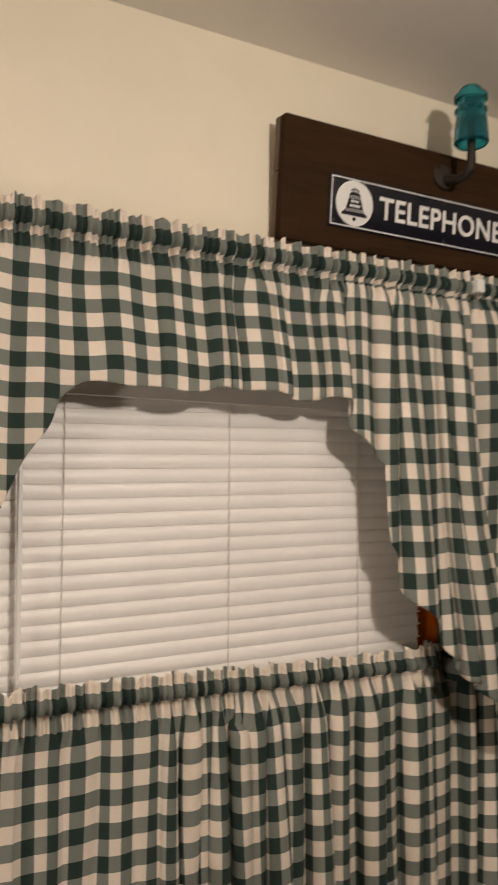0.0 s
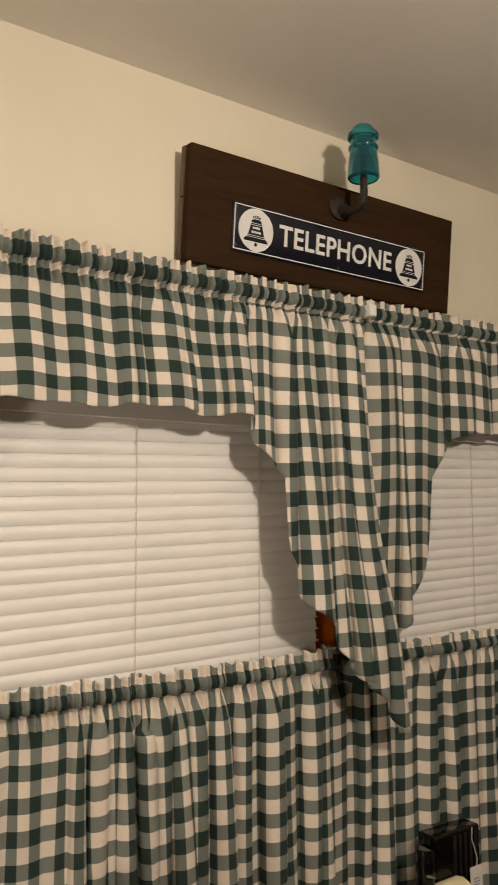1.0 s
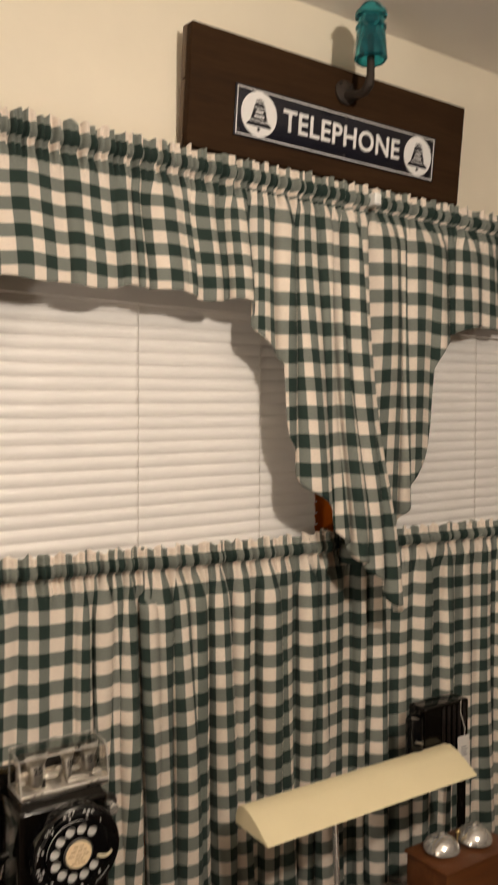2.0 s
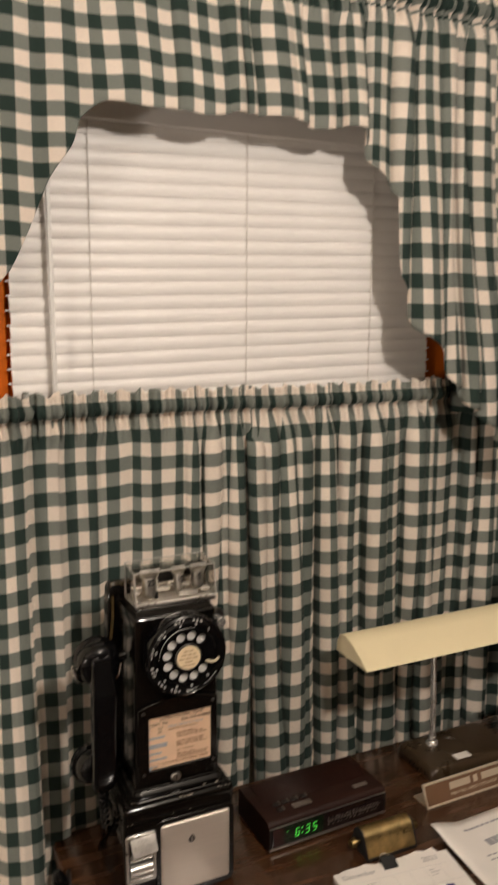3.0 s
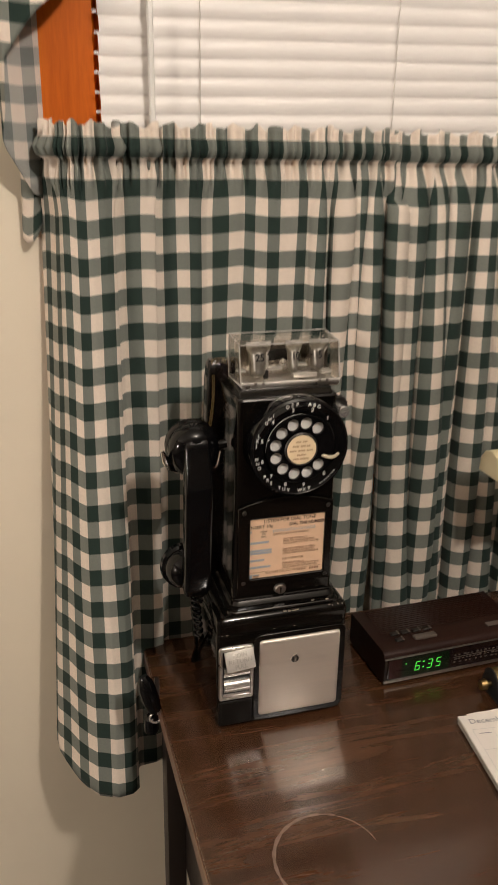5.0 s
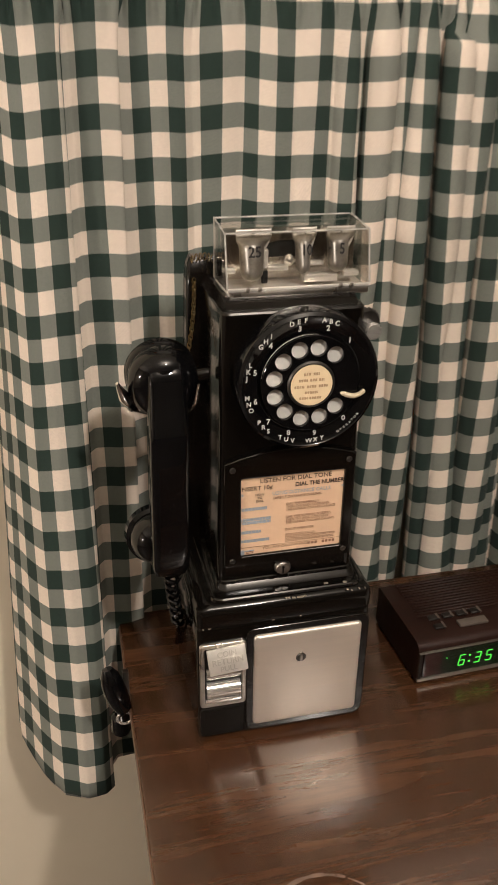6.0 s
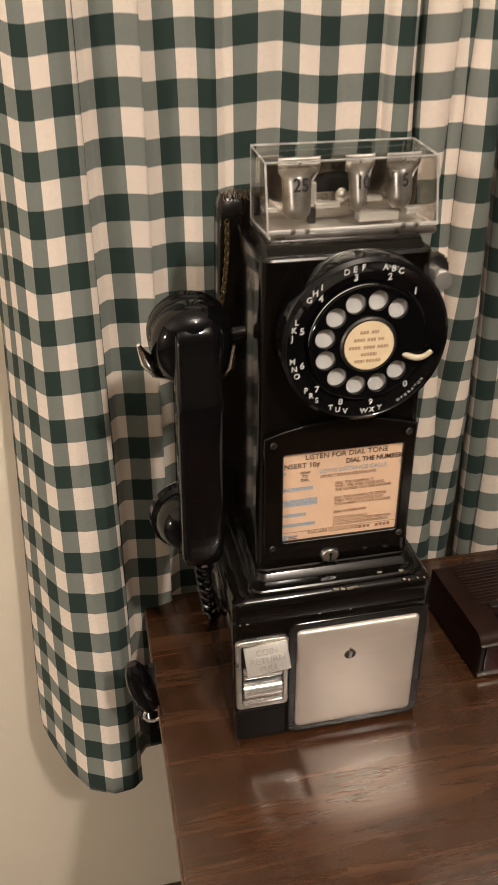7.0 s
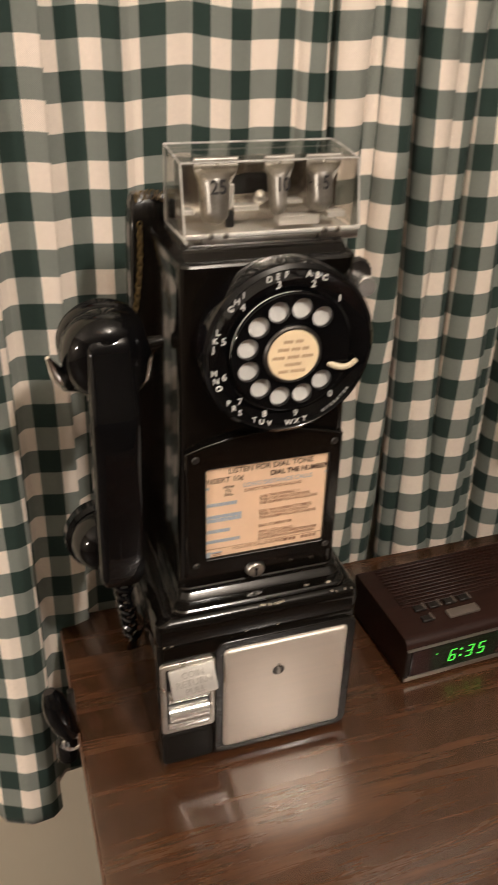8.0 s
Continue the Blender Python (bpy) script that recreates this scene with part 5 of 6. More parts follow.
    proportion(t, dial, (dc[0], 0.0, dc[1]))
    return t


M_GAUGE = mat_plain("worn_gauge_nickel", (0.30, 0.28, 0.25), 0.36, 0.8, 0.35, 60.0)
M_INKDARK = mat_plain("black_stamped_figures", (0.012, 0.011, 0.010), 0.5)
payphone()


# ---- things on the desk ----
M_CLOCK = mat_wood("walnut_grain_plastic", (0.010, 0.0034, 0.0022), (0.018, 0.0060, 0.0038), (0.030, 0.0100, 0.0064), 1.4, "x", 0.42)
M_CLOCK.node_tree.nodes["Principled BSDF"].inputs["Specular IOR Level"].default_value = 0.25
M_CLOCKDARK = mat_plain("dark_brown_plastic", (0.009, 0.006, 0.005), 0.4)
M_DISPLAY = mat_plain("smoked_display_window", (0.012, 0.006, 0.006), 0.12, 0.0, 0.1, 10.0, 0.5)
M_REDPANEL = mat_plain("dark_red_panel", (0.026, 0.006, 0.006), 0.2, 0.0, 0.1, 10.0, 0.4)
M_SILVER = mat_plain("silver_trim", (0.30, 0.285, 0.26), 0.35, 0.9, 0.1)
M_GREYBTN = mat_plain("grey_brown_button", (0.11, 0.09, 0.075), 0.5)
M_SCALE = mat_plain("dim_scale_print", (0.075, 0.060, 0.050), 0.5)
M_SHADE = mat_plain("cream_enamel_shade", (0.80, 0.695, 0.45), 0.34, 0.0, 0.03, 8.0, 0.15)
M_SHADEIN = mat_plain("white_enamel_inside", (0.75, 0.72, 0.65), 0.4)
M_LAMPBASE = mat_plain("bronze_brown_enamel", (0.050, 0.032, 0.017), 0.30, 0.2, 0.2, 25.0)
M_PLATE = mat_plain("brown_engraving_plate", (0.16, 0.085, 0.045), 0.4, 0.0, 0.08)
M_CREAMEDGE = mat_plain("cream_aluminium_holder", (0.62, 0.54, 0.42), 0.35, 0.4, 0.06)
M_OAK = mat_wood("red_brown_oak", (0.065, 0.020, 0.006), (0.12, 0.040, 0.012), (0.18, 0.066, 0.022), 1.3, "x", 0.4, 0.2)
M_PAPER = mat_plain("white_paper", (0.74, 0.70, 0.65), 0.8, 0.0, 0.03, 30.0)
# paper darkened in its colour to give the pad a shaded side
M_PAGES = mat_plain("shaded_page_edges", (0.33, 0.31, 0.28), 0.85, 0.0, 0.12, 200.0, 0.0, 0.0, 200.0, (1, 1, 40))
M_GREYPRINT = mat_plain("grey_print", (0.30, 0.29, 0.30), 0.8)
M_PALEPRINT = mat_plain("pale_grey_ruling", (0.60, 0.58, 0.56), 0.8)
M_BLUEPLASTIC = mat_plain("dark_blue_plastic", (0.018, 0.022, 0.14), 0.3)
M_BLUEPRINT = mat_plain("dark_blue_print", (0.03, 0.05, 0.24), 0.7)
M_STRING = mat_plain("white_string", (0.66, 0.62, 0.55), 0.9)

gd = bpy.data.materials.new("green_led")
gd.use_nodes = True
gb_ = gd.node_tree.nodes["Principled BSDF"]
gb_.inputs["Base Color"].default_value = (0.02, 0.25, 0.03, 1)
gb_.inputs["Emission Color"].default_value = (0.10, 1.0, 0.08, 1)
gb_.inputs["Emission Strength"].default_value = 0.8
M_LED = gd
M_LEDOFF = mat_plain("green_display_ground", (0.004, 0.014, 0.005), 0.15, 0.0, 0.1, 10.0, 0.5)


def clock_radio():
    t = thing("clock_radio", 1.0015, 1.309, DESK_Z, "dark brown clock radio with green digits, on the desk", "clock radio", rz=2.0)
    w, d, h = 0.238, 0.118, 0.054
    # body with a face that leans back a little
    bm = bmesh.new()
    bow(bm, [(0.006, 0.003), (d, 0.003), (d, h - 0.002), (d - 0.003, h), (0.012, h), (0.006, h - 0.003), (0.003, h - 0.008), (0.003, 0.006)], 0.0, w)
    body = part("case", bm, M_CLOCK, t)
    for x in (0.02, w - 0.02):
        for y in (0.018, d - 0.018):
            bm = bmesh.new()
            cyl(bm, (x, y, 0.0), (x, y, 0.0035), 0.006, seg=12)
            part("rubber_foot", bm, M_SLOT, t)
    face = part("face_window", boxed(0.006, w - 0.006, 0.0005, 0.0030, 0.0095, h - 0.0105, 0.0006), M_DISPLAY, t)
    part("trim", boxed(0.0, w, 0.0, 0.0032, h - 0.0100, h - 0.0088, 0.0004), M_SILVER, t, "thin silver trim")
    part("trim", boxed(0.0, w, 0.0, 0.0032, 0.0040, 0.0092, 0.0005), M_SILVER, t, "silver lower trim")
    part("trim", boxed(0.0, 0.0035, 0.0, 0.0032, 0.0092, h - 0.0105), M_CLOCKDARK, t)
    part("trim", boxed(w - 0.0035, w, 0.0, 0.0032, 0.0092, h - 0.0105), M_CLOCKDARK, t)
    part("indicator_panel", boxed(0.0085, 0.0270, -0.0001, 0.0006, 0.0110, h - 0.0120), M_REDPANEL, face)
    part("display_ground", boxed(0.0290, 0.1060, -0.0001, 0.0006, 0.0110, h - 0.0120), M_LEDOFF, face)
    # seven-segment digits 6:35
    on = {"6": "afgecd", "3": "abgcd", "5": "afgcd"}
    seg = {"a": (0.10, 0.90, 1.90, 2.0), "g": (0.10, 0.90, 0.95, 1.05), "d": (0.10, 0.90, 0.0, 0.10), "f": (0.0, 0.10, 1.08, 1.92), "e": (0.0, 0.10, 0.08, 0.92), "b": (0.90, 1.0, 1.08, 1.92), "c": (0.90, 1.0, 0.08, 0.92)}
    s = 0.0076
    for ch, x in (("6", 0.0490), ("3", 0.0690), ("5", 0.0835)):
        bm = bmesh.new()
        for k in on[ch]:
            a, b, c, e = seg[k]
            sl = 0.0010
            vs = [(x + a * s + sl * c, c * s), (x + b * s + sl * c, c * s), (x + b * s + sl * e, e * s), (x + a * s + sl * e, e * s)]
            prism(bm, [(px, 0.0185 + pz) for px, pz in vs], -0.0006, -0.0001)
        part("digit", bm, M_LED, face, "glowing green digit", smooth=False)
    for x0, x1, z0, z1 in ((0.0623, 0.0642, 0.0215, 0.0235), (0.0623, 0.0642, 0.0305, 0.0325), (0.0335, 0.0347, 0.0325, 0.0337)):
        bm = bmesh.new()
        box(bm, x0, x1, -0.0006, -0.0001, z0, z1)
        part("display_dot", bm, M_LED, face, "glowing green dot", smooth=False)
    # tuning scale: two rows of unreadable marks
    rnd = random.Random(4)
    bm = bmesh.new()
    for z, n in ((0.0300, 15), (0.0235, 17), (0.0180, 12)):
        for k in range(n):
            x = 0.116 + 0.108 * k / n + rnd.uniform(-0.001, 0.001)
            box(bm, x, x + rnd.uniform(0.002, 0.005), -0.0003, 0.0006, z, z + rnd.uniform(0.0012, 0.0026))
    box(bm, 0.114, 0.226, -0.0003, 0.0006, 0.0272, 0.0277)
    tagged(part("scale_mark", bm, M_SCALE, face, smooth=False), kind="stuff")
    # top: grille ribs at the back, buttons in front
    for k in range(13):
        y = 0.050 + 0.005 * k
        part("grille_rib", boxed(0.020, w - 0.010, y, y + 0.0028, h - 0.0002, h + 0.0012, 0.0004, 1), M_CLOCK, body)
    for x, y in ((0.0300, 0.0400), (0.0480, 0.0400), (0.0660, 0.0400), (0.0840, 0.0400), (0.0300, 0.0240)):
        part("button", boxed(x, x + 0.0130, y, y + 0.0085, h - 0.0002, h + 0.0030, 0.0008, 1), M_CLOCKDARK, body)
        part("button_mark", boxed(x + 0.0105, x + 0.0130, y - 0.0005, y + 0.0095, h + 0.0030, h + 0.0034), M_GREYBTN, body, smooth=False)
    part("snooze_bar", boxed(0.0600, 0.0960, 0.0215, 0.0325, h - 0.0002, h + 0.0032, 0.0010), M_GREYBTN, body, "grey snooze bar")
    part("label", boxed(0.186, 0.215, 0.0230, 0.0330, h - 0.0002, h + 0.0008, 0.0003, 1), M_GREYBTN, body)
    return t


def desk_lamp():
    t = thing("desk_lamp", 1.437, 1.438, DESK_Z, "cream fluorescent desk lamp on a chrome stem, standing on the desk", "lamp")
    bm = bmesh.new()
    loft(bm, [(0.0, 0.045, 0.105, -0.082, 0.036, 0.012), (0.004, 0.045, 0.107, -0.084, 0.038, 0.014), (0.020, 0.045, 0.105, -0.082, 0.036, 0.014), (0.026, 0.045, 0.100, -0.077, 0.031, 0.013), (0.0275, 0.045, 0.092, -0.069, 0.024, 0.010)])
    base = part("base", bm, M_LAMPBASE, t)
    bm = bmesh.new()
    lathe(bm, [(0, 0.0), (0.0125, 0.0), (0.012, 0.004), (0.008, 0.008), (0.0075, 0.016), (0, 0.016)], Matrix.Translation((0, 0, 0.027)), 24)
    part("collar", bm, M_CHROME, t)
    bm = bmesh.new()
    tube(bm, [(0, 0, 0.030), (-0.002, -0.001, 0.10), (-0.008, -0.004, 0.17), (-0.016, -0.010, 0.245), (-0.020, -0.016, 0.282)], 0.0062, 14)
    part("stem", bm, M_CHROME, t, "bent chrome stem")
    # trough-shaped shade with closed ends
    out = [(-0.084, 0.2640), (-0.057, 0.2820), (-0.032, 0.2960), (-0.010, 0.3035), (0.008, 0.3000), (0.018, 0.2850), (0.020, 0.2640)]
    inn = [(0.0180, 0.2640), (0.0160, 0.2840), (0.006, 0.2980), (-0.010, 0.3012), (-0.031, 0.2940), (-0.056, 0.2800), (-0.0815, 0.2640)]
    bm = bmesh.new()
    bow(bm, out + inn, -0.220, 0.300)
    shade = part("shade", bm, M_SHADE, t, "cream enamelled trough shade")
    for x in (-0.222, 0.3002):
        bm = bmesh.new()
        bow(bm, out, x, x + 0.0018)
        part("shade_end", bm, M_SHADE, shade)
    bm = bmesh.new()
    cyl(bm, (-0.205, -0.028, 0.278), (0.285, -0.028, 0.278), 0.0085, seg=16)
    part("tube_lamp", bm, M_SHADEIN, shade, "unlit white fluorescent tube")
    part("label", boxed(0.008, 0.044, -0.070, -0.052, 0.0270, 0.0282, 0.0004), M_PAPER, base, "small white paper label")
    bm = bmesh.new()
    lathe(bm, [(0.0290, 0.0), (0.0300, 0.0012), (0.0310, 0.0), (0.0290, 0.0)], Matrix.Translation((0.030, -0.024, 0.0268)), 36)
    part("switch_ring", bm, M_DARKSTEEL, base)
    return t


def name_plate():
    t = thing("name_plate", 1.320, 1.298, DESK_Z, "brown desk name plate in a cream metal holder, beside the lamp", "name plate", rz=1.0)
    lean = Matrix.Rotation(radians(-24), 4, "X")
    bm = box(bmesh.new(), 0.0, 0.228, -0.001, 0.001, 0.0, 0.041, 0.0005, 1)
    bmesh.ops.transform(bm, matrix=lean, verts=bm.verts[:])
    part("insert", bm, M_PLATE, t)
    for z0, z1 in ((-0.001, 0.0030), (0.0385, 0.0425)):
        bm = box(bmesh.new(), -0.002, 0.230, -0.0035, 0.0035, z0, z1, 0.001, 1)
        bmesh.ops.transform(bm, matrix=lean, verts=bm.verts[:])
        part("holder_rail", bm, M_CREAMEDGE, t)
    bm = box(bmesh.new(), -0.002, 0.0012, -0.0030, 0.0030, 0.0032, 0.0383, 0.0006, 1)
    bmesh.ops.transform(bm, matrix=lean, verts=bm.verts[:])
    part("holder_end", bm, M_CREAMEDGE, t)
    part("foot", boxed(0.0, 0.228, 0.002, 0.042, 0.0, 0.0025, 0.0005, 1), M_CREAMEDGE, t)
    # the name kept as plain bars, the trade in words
    bm = bmesh.new()
    for x0, x1 in ((0.057, 0.106), (0.114, 0.124), (0.134, 0.186)):
        box(bm, x0, x1, -0.0015, -0.0009, 0.0205, 0.0325)
    words("engraving", "PRINTING PRESS OPERATOR", 0.0076, lean @ at(0.057, -0.0012, 0.0118), M_CREAMEDGE, t, 0.0002, "LEFT", wide=1.16)
    bmesh.ops.transform(bm, matrix=lean, verts=bm.verts[:])
    part("engraving", bm, M_CREAMEDGE, t, "pale engraved bars", smooth=False)
    return t


def ringer_box():
    t = thing("ringer_box", 1.605, 1.312, DESK_Z, "red-brown wooden ringer box with two metal bells, on the desk", "ringer box")
    part("base_board", boxed(-0.012, 0.215, -0.012, 0.120, 0.0, 0.014, 0.004), M_OAK, t)
    part("case", boxed(0.0, 0.200, 0.0, 0.108, 0.014, 0.112, 0.003), M_OAK, t)
    part("lid", boxed(-0.004, 0.204, -0.004, 0.112, 0.112, 0.120, 0.003), M_OAK, t)
    for x, y in ((0.052, 0.062), (0.138, 0.052)):
        bm = bmesh.new()
        lathe(bm, [(0.0, 0.120), (0.008, 0.120), (0.008, 0.127), (0.034, 0.126), (0.0375, 0.128), (0.0370, 0.132), (0.0310, 0.143), (0.0190, 0.152), (0.0060, 0.1555), (0.0055, 0.159), (0.003, 0.161), (0, 0.1612)], Matrix.Translation((x, y, 0)), 40)
        part("bell", bm, M_CHROME, t, "dull bright metal bell")
    bm = bmesh.new()
    tube(bm, [(0.095, 0.060, 0.120), (0.095, 0.060, 0.140), (0.095, 0.0585, 0.148)], 0.0018, 8)
    bmesh.ops.create_uvsphere(bm, u_segments=12, v_segments=8, radius=0.0055, matrix=Matrix.Translation((0.095, 0.0580, 0.150)))
    part("clapper", bm, M_BRASS, t)
    return t


def stand_phone():
    t = thing("desk_stand_telephone", 1.797, 1.470, DESK_Z - 0.030, "black upright telephone with a paper tag, behind the ringer box", "telephone")
    bm = bmesh.new()
    lathe(bm, [(0, 0.030), (0.058, 0.030), (0.058, 0.037), (0.046, 0.046), (0.014, 0.058), (0.010, 0.08), (0.0095, 0.28), (0.012, 0.295), (0, 0.296)], Matrix.Translation((0.022, -0.002, 0)), 32)
    part("stand", bm, M_BLACK, t)
    bm = box(bmesh.new(), -0.112, 0.024, -0.020, 0.030, 0.282, 0.412, 0.006, 3)
    part("body", bm, M_BLACK, t)
    for k in range(5):
        x = -0.060 + 0.016 * k
        part("rib", boxed(x, x + 0.006, -0.024, -0.0195, 0.300, 0.405, 0.002, 2), M_DARKWOODBLACK, t)
    bm = bmesh.new()
    lathe(bm, [(0, 0.270), (0.014, 0.270), (0.017, 0.280), (0.016, 0.300), (0.0185, 0.306), (0.0185, 0.392), (0.016, 0.398), (0, 0.398)], Matrix.Translation((-0.135, -0.012, 0)), 28)
    part("receiver", bm, M_BAKELITE, t)
    bm = bmesh.new()
    lathe(bm, [(0, 0.255), (0.020, 0.255), (0.024, 0.262), (0.022, 0.274), (0.012, 0.280), (0, 0.280)], Matrix.Translation((-0.135, -0.012, 0)), 28)
    part("receiver_cap", bm, M_BAKELITE, t)
    bm = bmesh.new()
    tube(bm, [(-0.108, -0.010, 0.350), (-0.120, -0.016, 0.352), (-0.135, -0.036, 0.350), (-0.150, -0.030, 0.354)], 0.0028, 8)
    part("switch_hook", bm, M_DULLCHROME, t)
    tag = box(bmesh.new(), -0.021, 0.016, -0.0285, -0.0279, 0.270, 0.336, 0.0)
    for v in tag.verts:
        v.co.x += 0.10 * (v.co.z - 0.336) * -0.6
    part("paper_tag", tag, M_PAPER, t, "white paper price tag", smooth=False)
    bm = bmesh.new()
    for k in range(4):
        box(bm, -0.010, 0.010 - 0.003 * (k % 2), -0.0288, -0.0284, 0.292 + 0.006 * k, 0.2945 + 0.006 * k)
    part("tag_mark", bm, M_GREYPRINT, t, smooth=False)
    bm = bmesh.new()
    tube(bm, [(0.0, -0.0283, 0.331), (0.004, -0.027, 0.350), (-0.002, -0.025, 0.372), (-0.008, -0.024, 0.388), (-0.006, -0.0235, 0.4125)], 0.0009, 6)
    part("tag_string", bm, M_STRING, t)
    return t


M_DARKWOODBLACK = mat_plain("black_brown_fluted_casing", (0.009, 0.006, 0.005), 0.4, 0.0, 0.2, 30.0)


def brass_calendar():
    t = thing("brass_calendar", 1.143, 1.252, DESK_Z, "small brass roller desk calendar with dark knobs, on the desk", "calendar", rz=-1.0)
    # sloping ribbed front, broad rounded top, sloping back
    ridge = [(0.0175 * math.cos(radians(168 - 150 * k / 14)) + 0.001, 0.0260 + 0.0175 * math.sin(radians(168 - 150 * k / 14))) for k in range(15)]
    arch = [(-0.0280, 0.0060)] + ridge + [(0.0230, 0.0060)]
    inner = [(0.93 * y, 0.006 + 0.93 * (z - 0.006)) for y, z in reversed(arch)]
    bm = bmesh.new()
    bow(bm, arch + inner, 0.0, 0.094)
    part("cover", bm, M_BRASS, t, "rounded aged brass cover").data.set_sharp_from_angle(angle=radians(50))
    bm = bmesh.new()
    (fy0, fz0), (fy1, fz1) = arch[0], arch[1]
    for k in range(40):
        x = 0.005 + 0.00215 * k
        tube(bm, [(x, fy0 + (fy1 - fy0) * f, fz0 + (fz1 - fz0) * f) for f in (0.04, 0.96)], 0.00055, 5)
    part("rib", bm, M_BRASS, t)
    part("base", boxed(-0.002, 0.096, -0.030, 0.026, 0.0, 0.006, 0.002), M_DARKSTEEL, t)
    for x0, x1 in ((-0.0025, -0.0005), (0.0945, 0.0965)):
        bm = bmesh.new()
        bow(bm, arch, x0, x1)
        part("end_plate", bm, M_SLOT, t)
    for x, d in ((-0.0025, -1), (0.0965, 1)):
        bm = bmesh.new()
        cyl(bm, (x, 0, 0.021), (x + d * 0.008, 0, 0.021), 0.004, seg=14)
        cyl(bm, (x + d * 0.008, 0, 0.021), (x + d * 0.016, 0, 0.021), 0.0085, 0.0070, 22)
        part("knob", bm, M_OLDBRASS, t)
    bm = bmesh.new()
    rnd = random.Random(8)
    for k in (0, 1, 2, 5, 6, 9, 10):
        x = 0.014 + 0.0066 * k
        box(bm, x, x + rnd.uniform(0.0015, 0.0038), -0.0050, 0.0005, 0.0408, 0.0424)
    part("stamped_mark", bm, M_INKBROWN, t, smooth=False)
    return t


def calendar_pad():
    t = thing("calendar_pad", 1.067, 1.209, DESK_Z, "paper month planner pad with a black clip, lying on the desk", "calendar", rz=-6.8)
    h = 0.0130
    # a stack of sheets, each a little askew
    rnd = random.Random(12)
    for k in range(5):
        z = h * k / 5
        bm = box(bmesh.new(), 0.0, 0.205, -0.270, 0.0, z, z + h / 5 - 0.0003, 0.0)
        bmesh.ops.transform(bm, matrix=Matrix.Translation((rnd.uniform(-0.003, 0.002), rnd.uniform(-0.002, 0.003), 0)) @ Matrix.Rotation(radians(rnd.uniform(-0.7, 0.7)), 4, "Z"), verts=bm.verts[:])
        # all but the top sheet take the grey that paints the side's shade
        part("sheet", bm, M_PAGES if k < 4 else M_PAPER, t, smooth=False)
    z = h - 0.0001
    words("month", "December", 0.0135, Matrix.Translation((0.037, -0.013, z + 0.0002)), M_GREYPRINT, t, 0.0001)
    words("year", "2021", 0.0150, Matrix.Translation((0.165, -0.013, z + 0.0002)), M_GREYPRINT, t, 0.0001)
    bm = bmesh.new()
    for k in range(7):
        y = -0.028 - 0.038 * k
        box(bm, 0.006, 0.199, y - 0.0005, y, z + 0.0001, z + 0.0003)
    for k in range(8):
        x = 0.006 + 0.0275 * k
        box(bm, x, x + 0.0005, -0.256, -0.028, z + 0.0001, z + 0.00028)
    part("ruling", bm, M_PALEPRINT, t, smooth=False)
    for k in range(16):
        bm = bmesh.new()
        cx, cy = 0.012 + 0.0275 * rnd.randrange(7), -0.036 - 0.038 * rnd.randrange(5)
        for j in range(rnd.randrange(1, 4)):
            box(bm, cx, cx + rnd.uniform(0.008, 0.018), cy - 0.006 * j - 0.0012, cy - 0.006 * j, z + 0.0002, z + 0.0004)
        part("note", bm, M_GREYPRINT, t, smooth=False)
    part("sticker", boxed(0.130, 0.160, -0.160, -0.130, z + 0.0001, z + 0.0005), M_BLUEPRINT, t, "small dark blue printed square", smooth=False)
    bm = bmesh.new()
    top_edge = [(0.012 + 0.0155 * k, 0.004 + 0.007 * rnd.random()) for k in range(12)]
    prism(bm, [(x, y) for x, y in top_edge] + [(0.196, -0.020), (0.010, -0.020)], 0.0, 0.0004)
    for v in bm.verts:
        v.co = Vector((v.co.x, v.co.z, h - 0.0031 + v.co.y + 0.25 * max(0.0, v.co.z)))
    part("torn_leaf", bm, M_PAPER, t, "torn paper edges under the clip", smooth=False)
    # binder clip on the upper edge
    clip = part("binder_clip", bow(bmesh.new(), [(-0.015, h + 0.0006), (0.004, h + 0.0085), (0.0066, h + 0.0075), (0.0066, -0.0), (0.0045, 0.0), (0.0035, h + 0.0055), (-0.015, h - 0.0001)], 0.082, 0.107), M_SLOT, t, "black binder clip")
    bm = bmesh.new()
    tube(bm, [(0.088, 0.006, h + 0.004), (0.087, 0.011, h + 0.004), (0.089, 0.016, h + 0.003), (0.0945, 0.018, h + 0.003), (0.100, 0.016, h + 0.003), (0.102, 0.011, h + 0.004), (0.101, 0.006, h + 0.004)], 0.0009, 6)
    part("clip_handle", bm, M_CHROME, clip)
    return t


def ball_pen():
    t = thing("ball_pen", 1.087, 1.127, DESK_Z + 0.0135, "white ball pen with dark blue ends, lying on the planner", "pen", rz=-9.0)
    bm = bmesh.new()
    cyl(bm, (0.016, 0, 0.0050), (0.122, 0, 0.0050), 0.0047, seg=16)
    part("barrel", bm, M_WHITE, t)
    bm = bmesh.new()
    lathe(bm, [(0, -0.004), (0.0012, -0.002), (0.0046, 0.010), (0.0050, 0.017), (0, 0.017)], Matrix.Translation((0, 0, 0.0050)) @ Matrix.Rotation(radians(90), 4, "Y"), 16)
    part("grip", bm, M_BLUEPLASTIC, t, "dark blue tip")
    bm = bmesh.new()
    cyl(bm, (0.122, 0, 0.0050), (0.136, 0, 0.0050), 0.0045, 0.0030, 14)
    part("cap", bm, M_BLUEPLASTIC, t)
    part("pocket_clip", boxed(0.012, 0.045, -0.0012, 0.0012, 0.0098, 0.0108, 0.0004), M_BLUEPLASTIC, t)
    return t


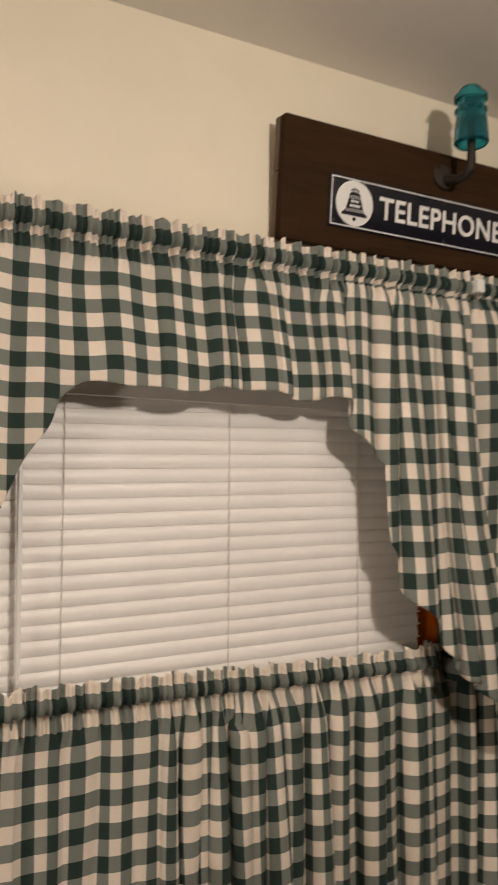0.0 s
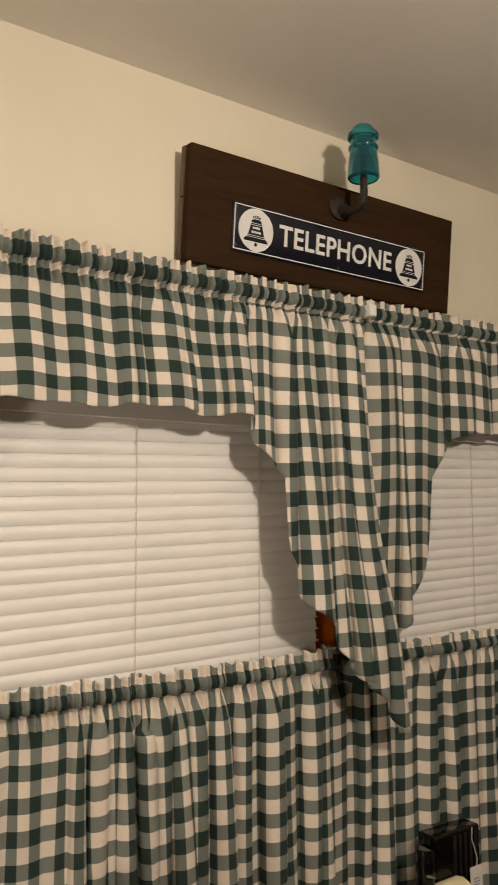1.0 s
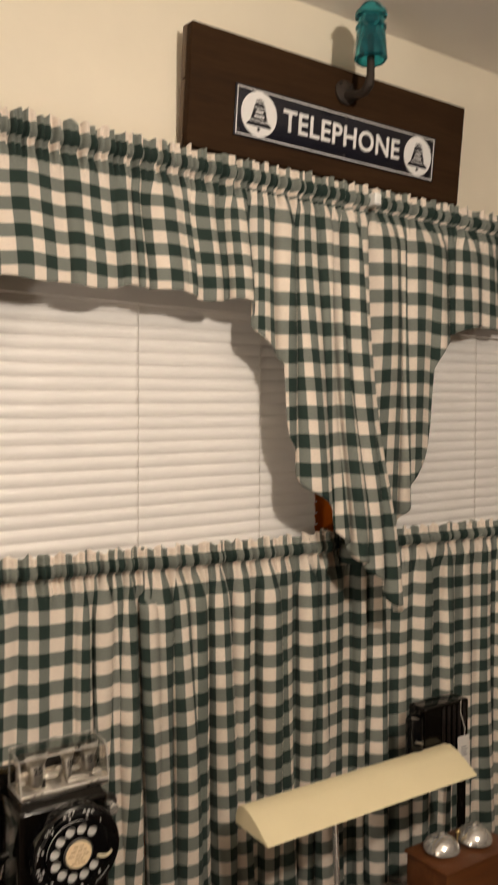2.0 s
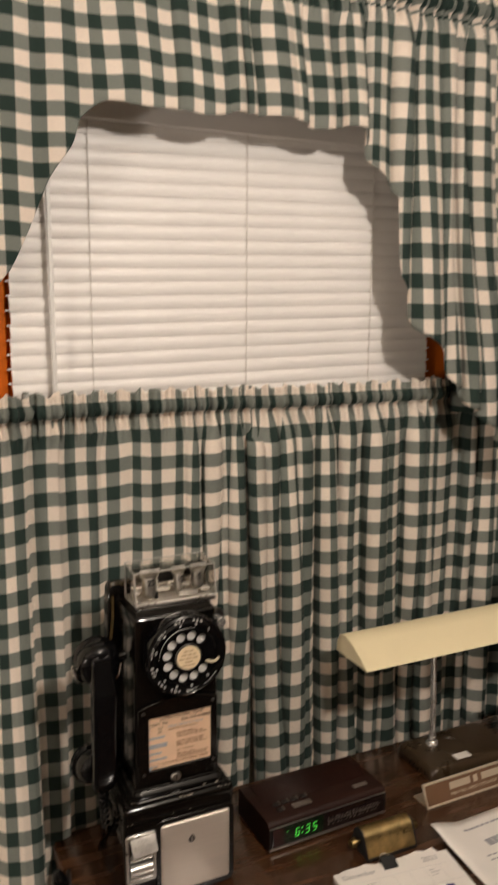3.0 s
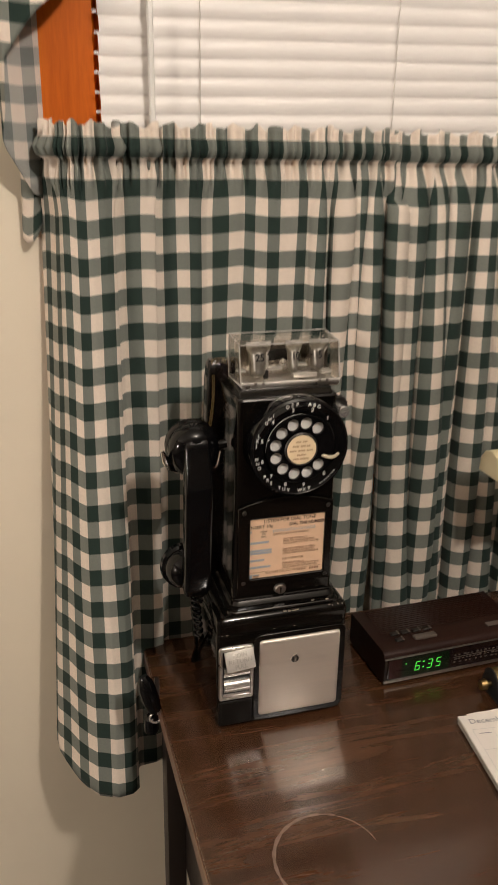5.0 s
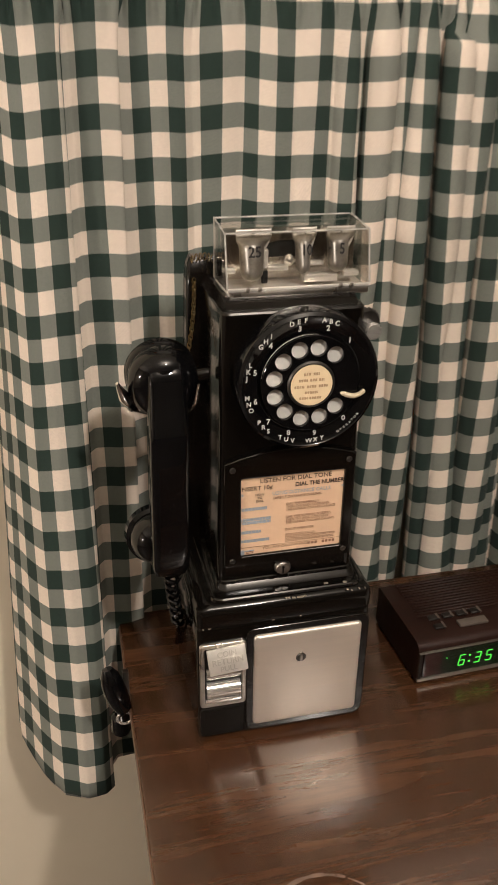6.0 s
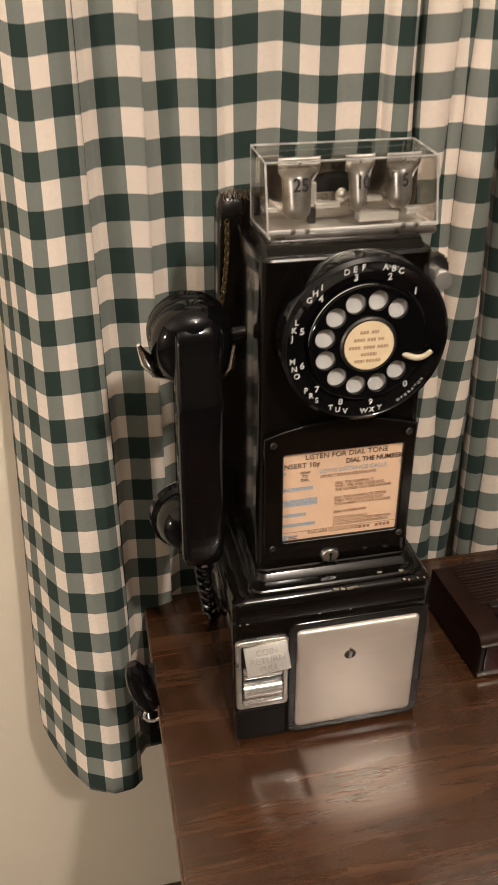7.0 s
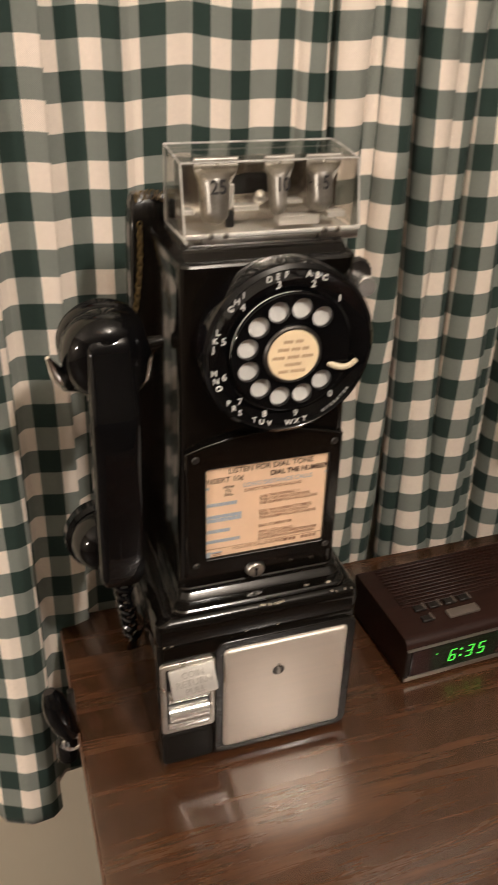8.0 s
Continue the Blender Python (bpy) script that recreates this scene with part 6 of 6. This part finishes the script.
def loose_paper():
    t = thing("printed_paper", 1.276, 1.236, DESK_Z, "loose white printed sheet with a curled edge, on the desk", "paper", rz=2.0)

    def lift(x, y):
        return 0.0015 + 0.016 * smooth(0.07, 0.0, x) * smooth(-0.16, 0.0, y) + 0.006 * smooth(-0.06, 0.0, y)

    bm = bmesh.new()
    nx, ny = 14, 16
    g = [[bm.verts.new((0.205 * i / nx, -0.27 * j / ny, lift(0.205 * i / nx, -0.27 * j / ny))) for j in range(ny + 1)] for i in range(nx + 1)]
    for i in range(nx):
        for j in range(ny):
            bm.faces.new((g[i][j], g[i][j + 1], g[i + 1][j + 1], g[i + 1][j]))
    sheet = part("sheet", bm, M_PAPER, t)
    sol = sheet.modifiers.new("thickness", "SOLIDIFY")
    sol.thickness = 0.0004
    rnd = random.Random(6)
    for x0, x1, y, hgt in ((0.055, 0.190, -0.022, 0.004), (0.075, 0.115, -0.052, 0.016), (0.120, 0.180, -0.050, 0.003), (0.120, 0.175, -0.058, 0.003), (0.050, 0.180, -0.085, 0.003), (0.050, 0.170, -0.095, 0.003)):
        bm = bmesh.new()
        n = max(2, int((x1 - x0) / 0.012))
        for k in range(n):
            a = x0 + (x1 - x0) * k / n
            b = a + (x1 - x0) / n * rnd.uniform(0.7, 1.0)
            vs = [(a, y), (b, y), (b, y - hgt), (a, y - hgt)]
            bm.faces.new([bm.verts.new((px, py, lift(px, py) + 0.0006)) for px, py in vs])
        part("print_line", bm, M_GREYPRINT, sheet, smooth=False)
    return t


def hanging_plug():
    t = thing("hanging_plug", 0.670, 1.352, 0.700, "black plug with a bright ring, hanging on the desk's edge", "plug")
    bm = bmesh.new()
    pts = [(-0.012, 0.004, 0.088), (-0.010, 0.002, 0.080), (-0.008, 0.001, 0.070), (-0.005, 0, 0.058), (-0.002, 0, 0.046), (0.002, 0, 0.032)]
    tube(bm, pts, 0.0128, 18, [0.45, 0.8, 0.95, 1.0, 0.95, 0.70])
    part("body", bm, M_BAKELITE, t)
    bm = bmesh.new()
    ring = [(0.003 + 0.0085 * math.cos(2 * math.pi * k / 20), -0.002, 0.020 + 0.0085 * math.sin(2 * math.pi * k / 20)) for k in range(21)]
    tube(bm, ring, 0.0017, 8)
    part("ring", bm, M_CHROME, t, "bright chrome ring")
    bm = bmesh.new()
    lathe(bm, [(0, 0), (0.010, 0), (0.0115, 0.004), (0.0105, 0.022), (0.006, 0.026), (0, 0.026)], Matrix.Translation((-0.002, 0.010, -0.010)), 20)
    part("tip", bm, M_BAKELITE, t)
    part("strap", boxed(0.004, 0.0105, 0.004, 0.010, 0.030, 0.080, 0.001), M_DARKSTEEL, t)
    return t


clock_radio()
desk_lamp()
name_plate()
ringer_box()
stand_phone()
brass_calendar()
calendar_pad()
ball_pen()
loose_paper()
hanging_plug()
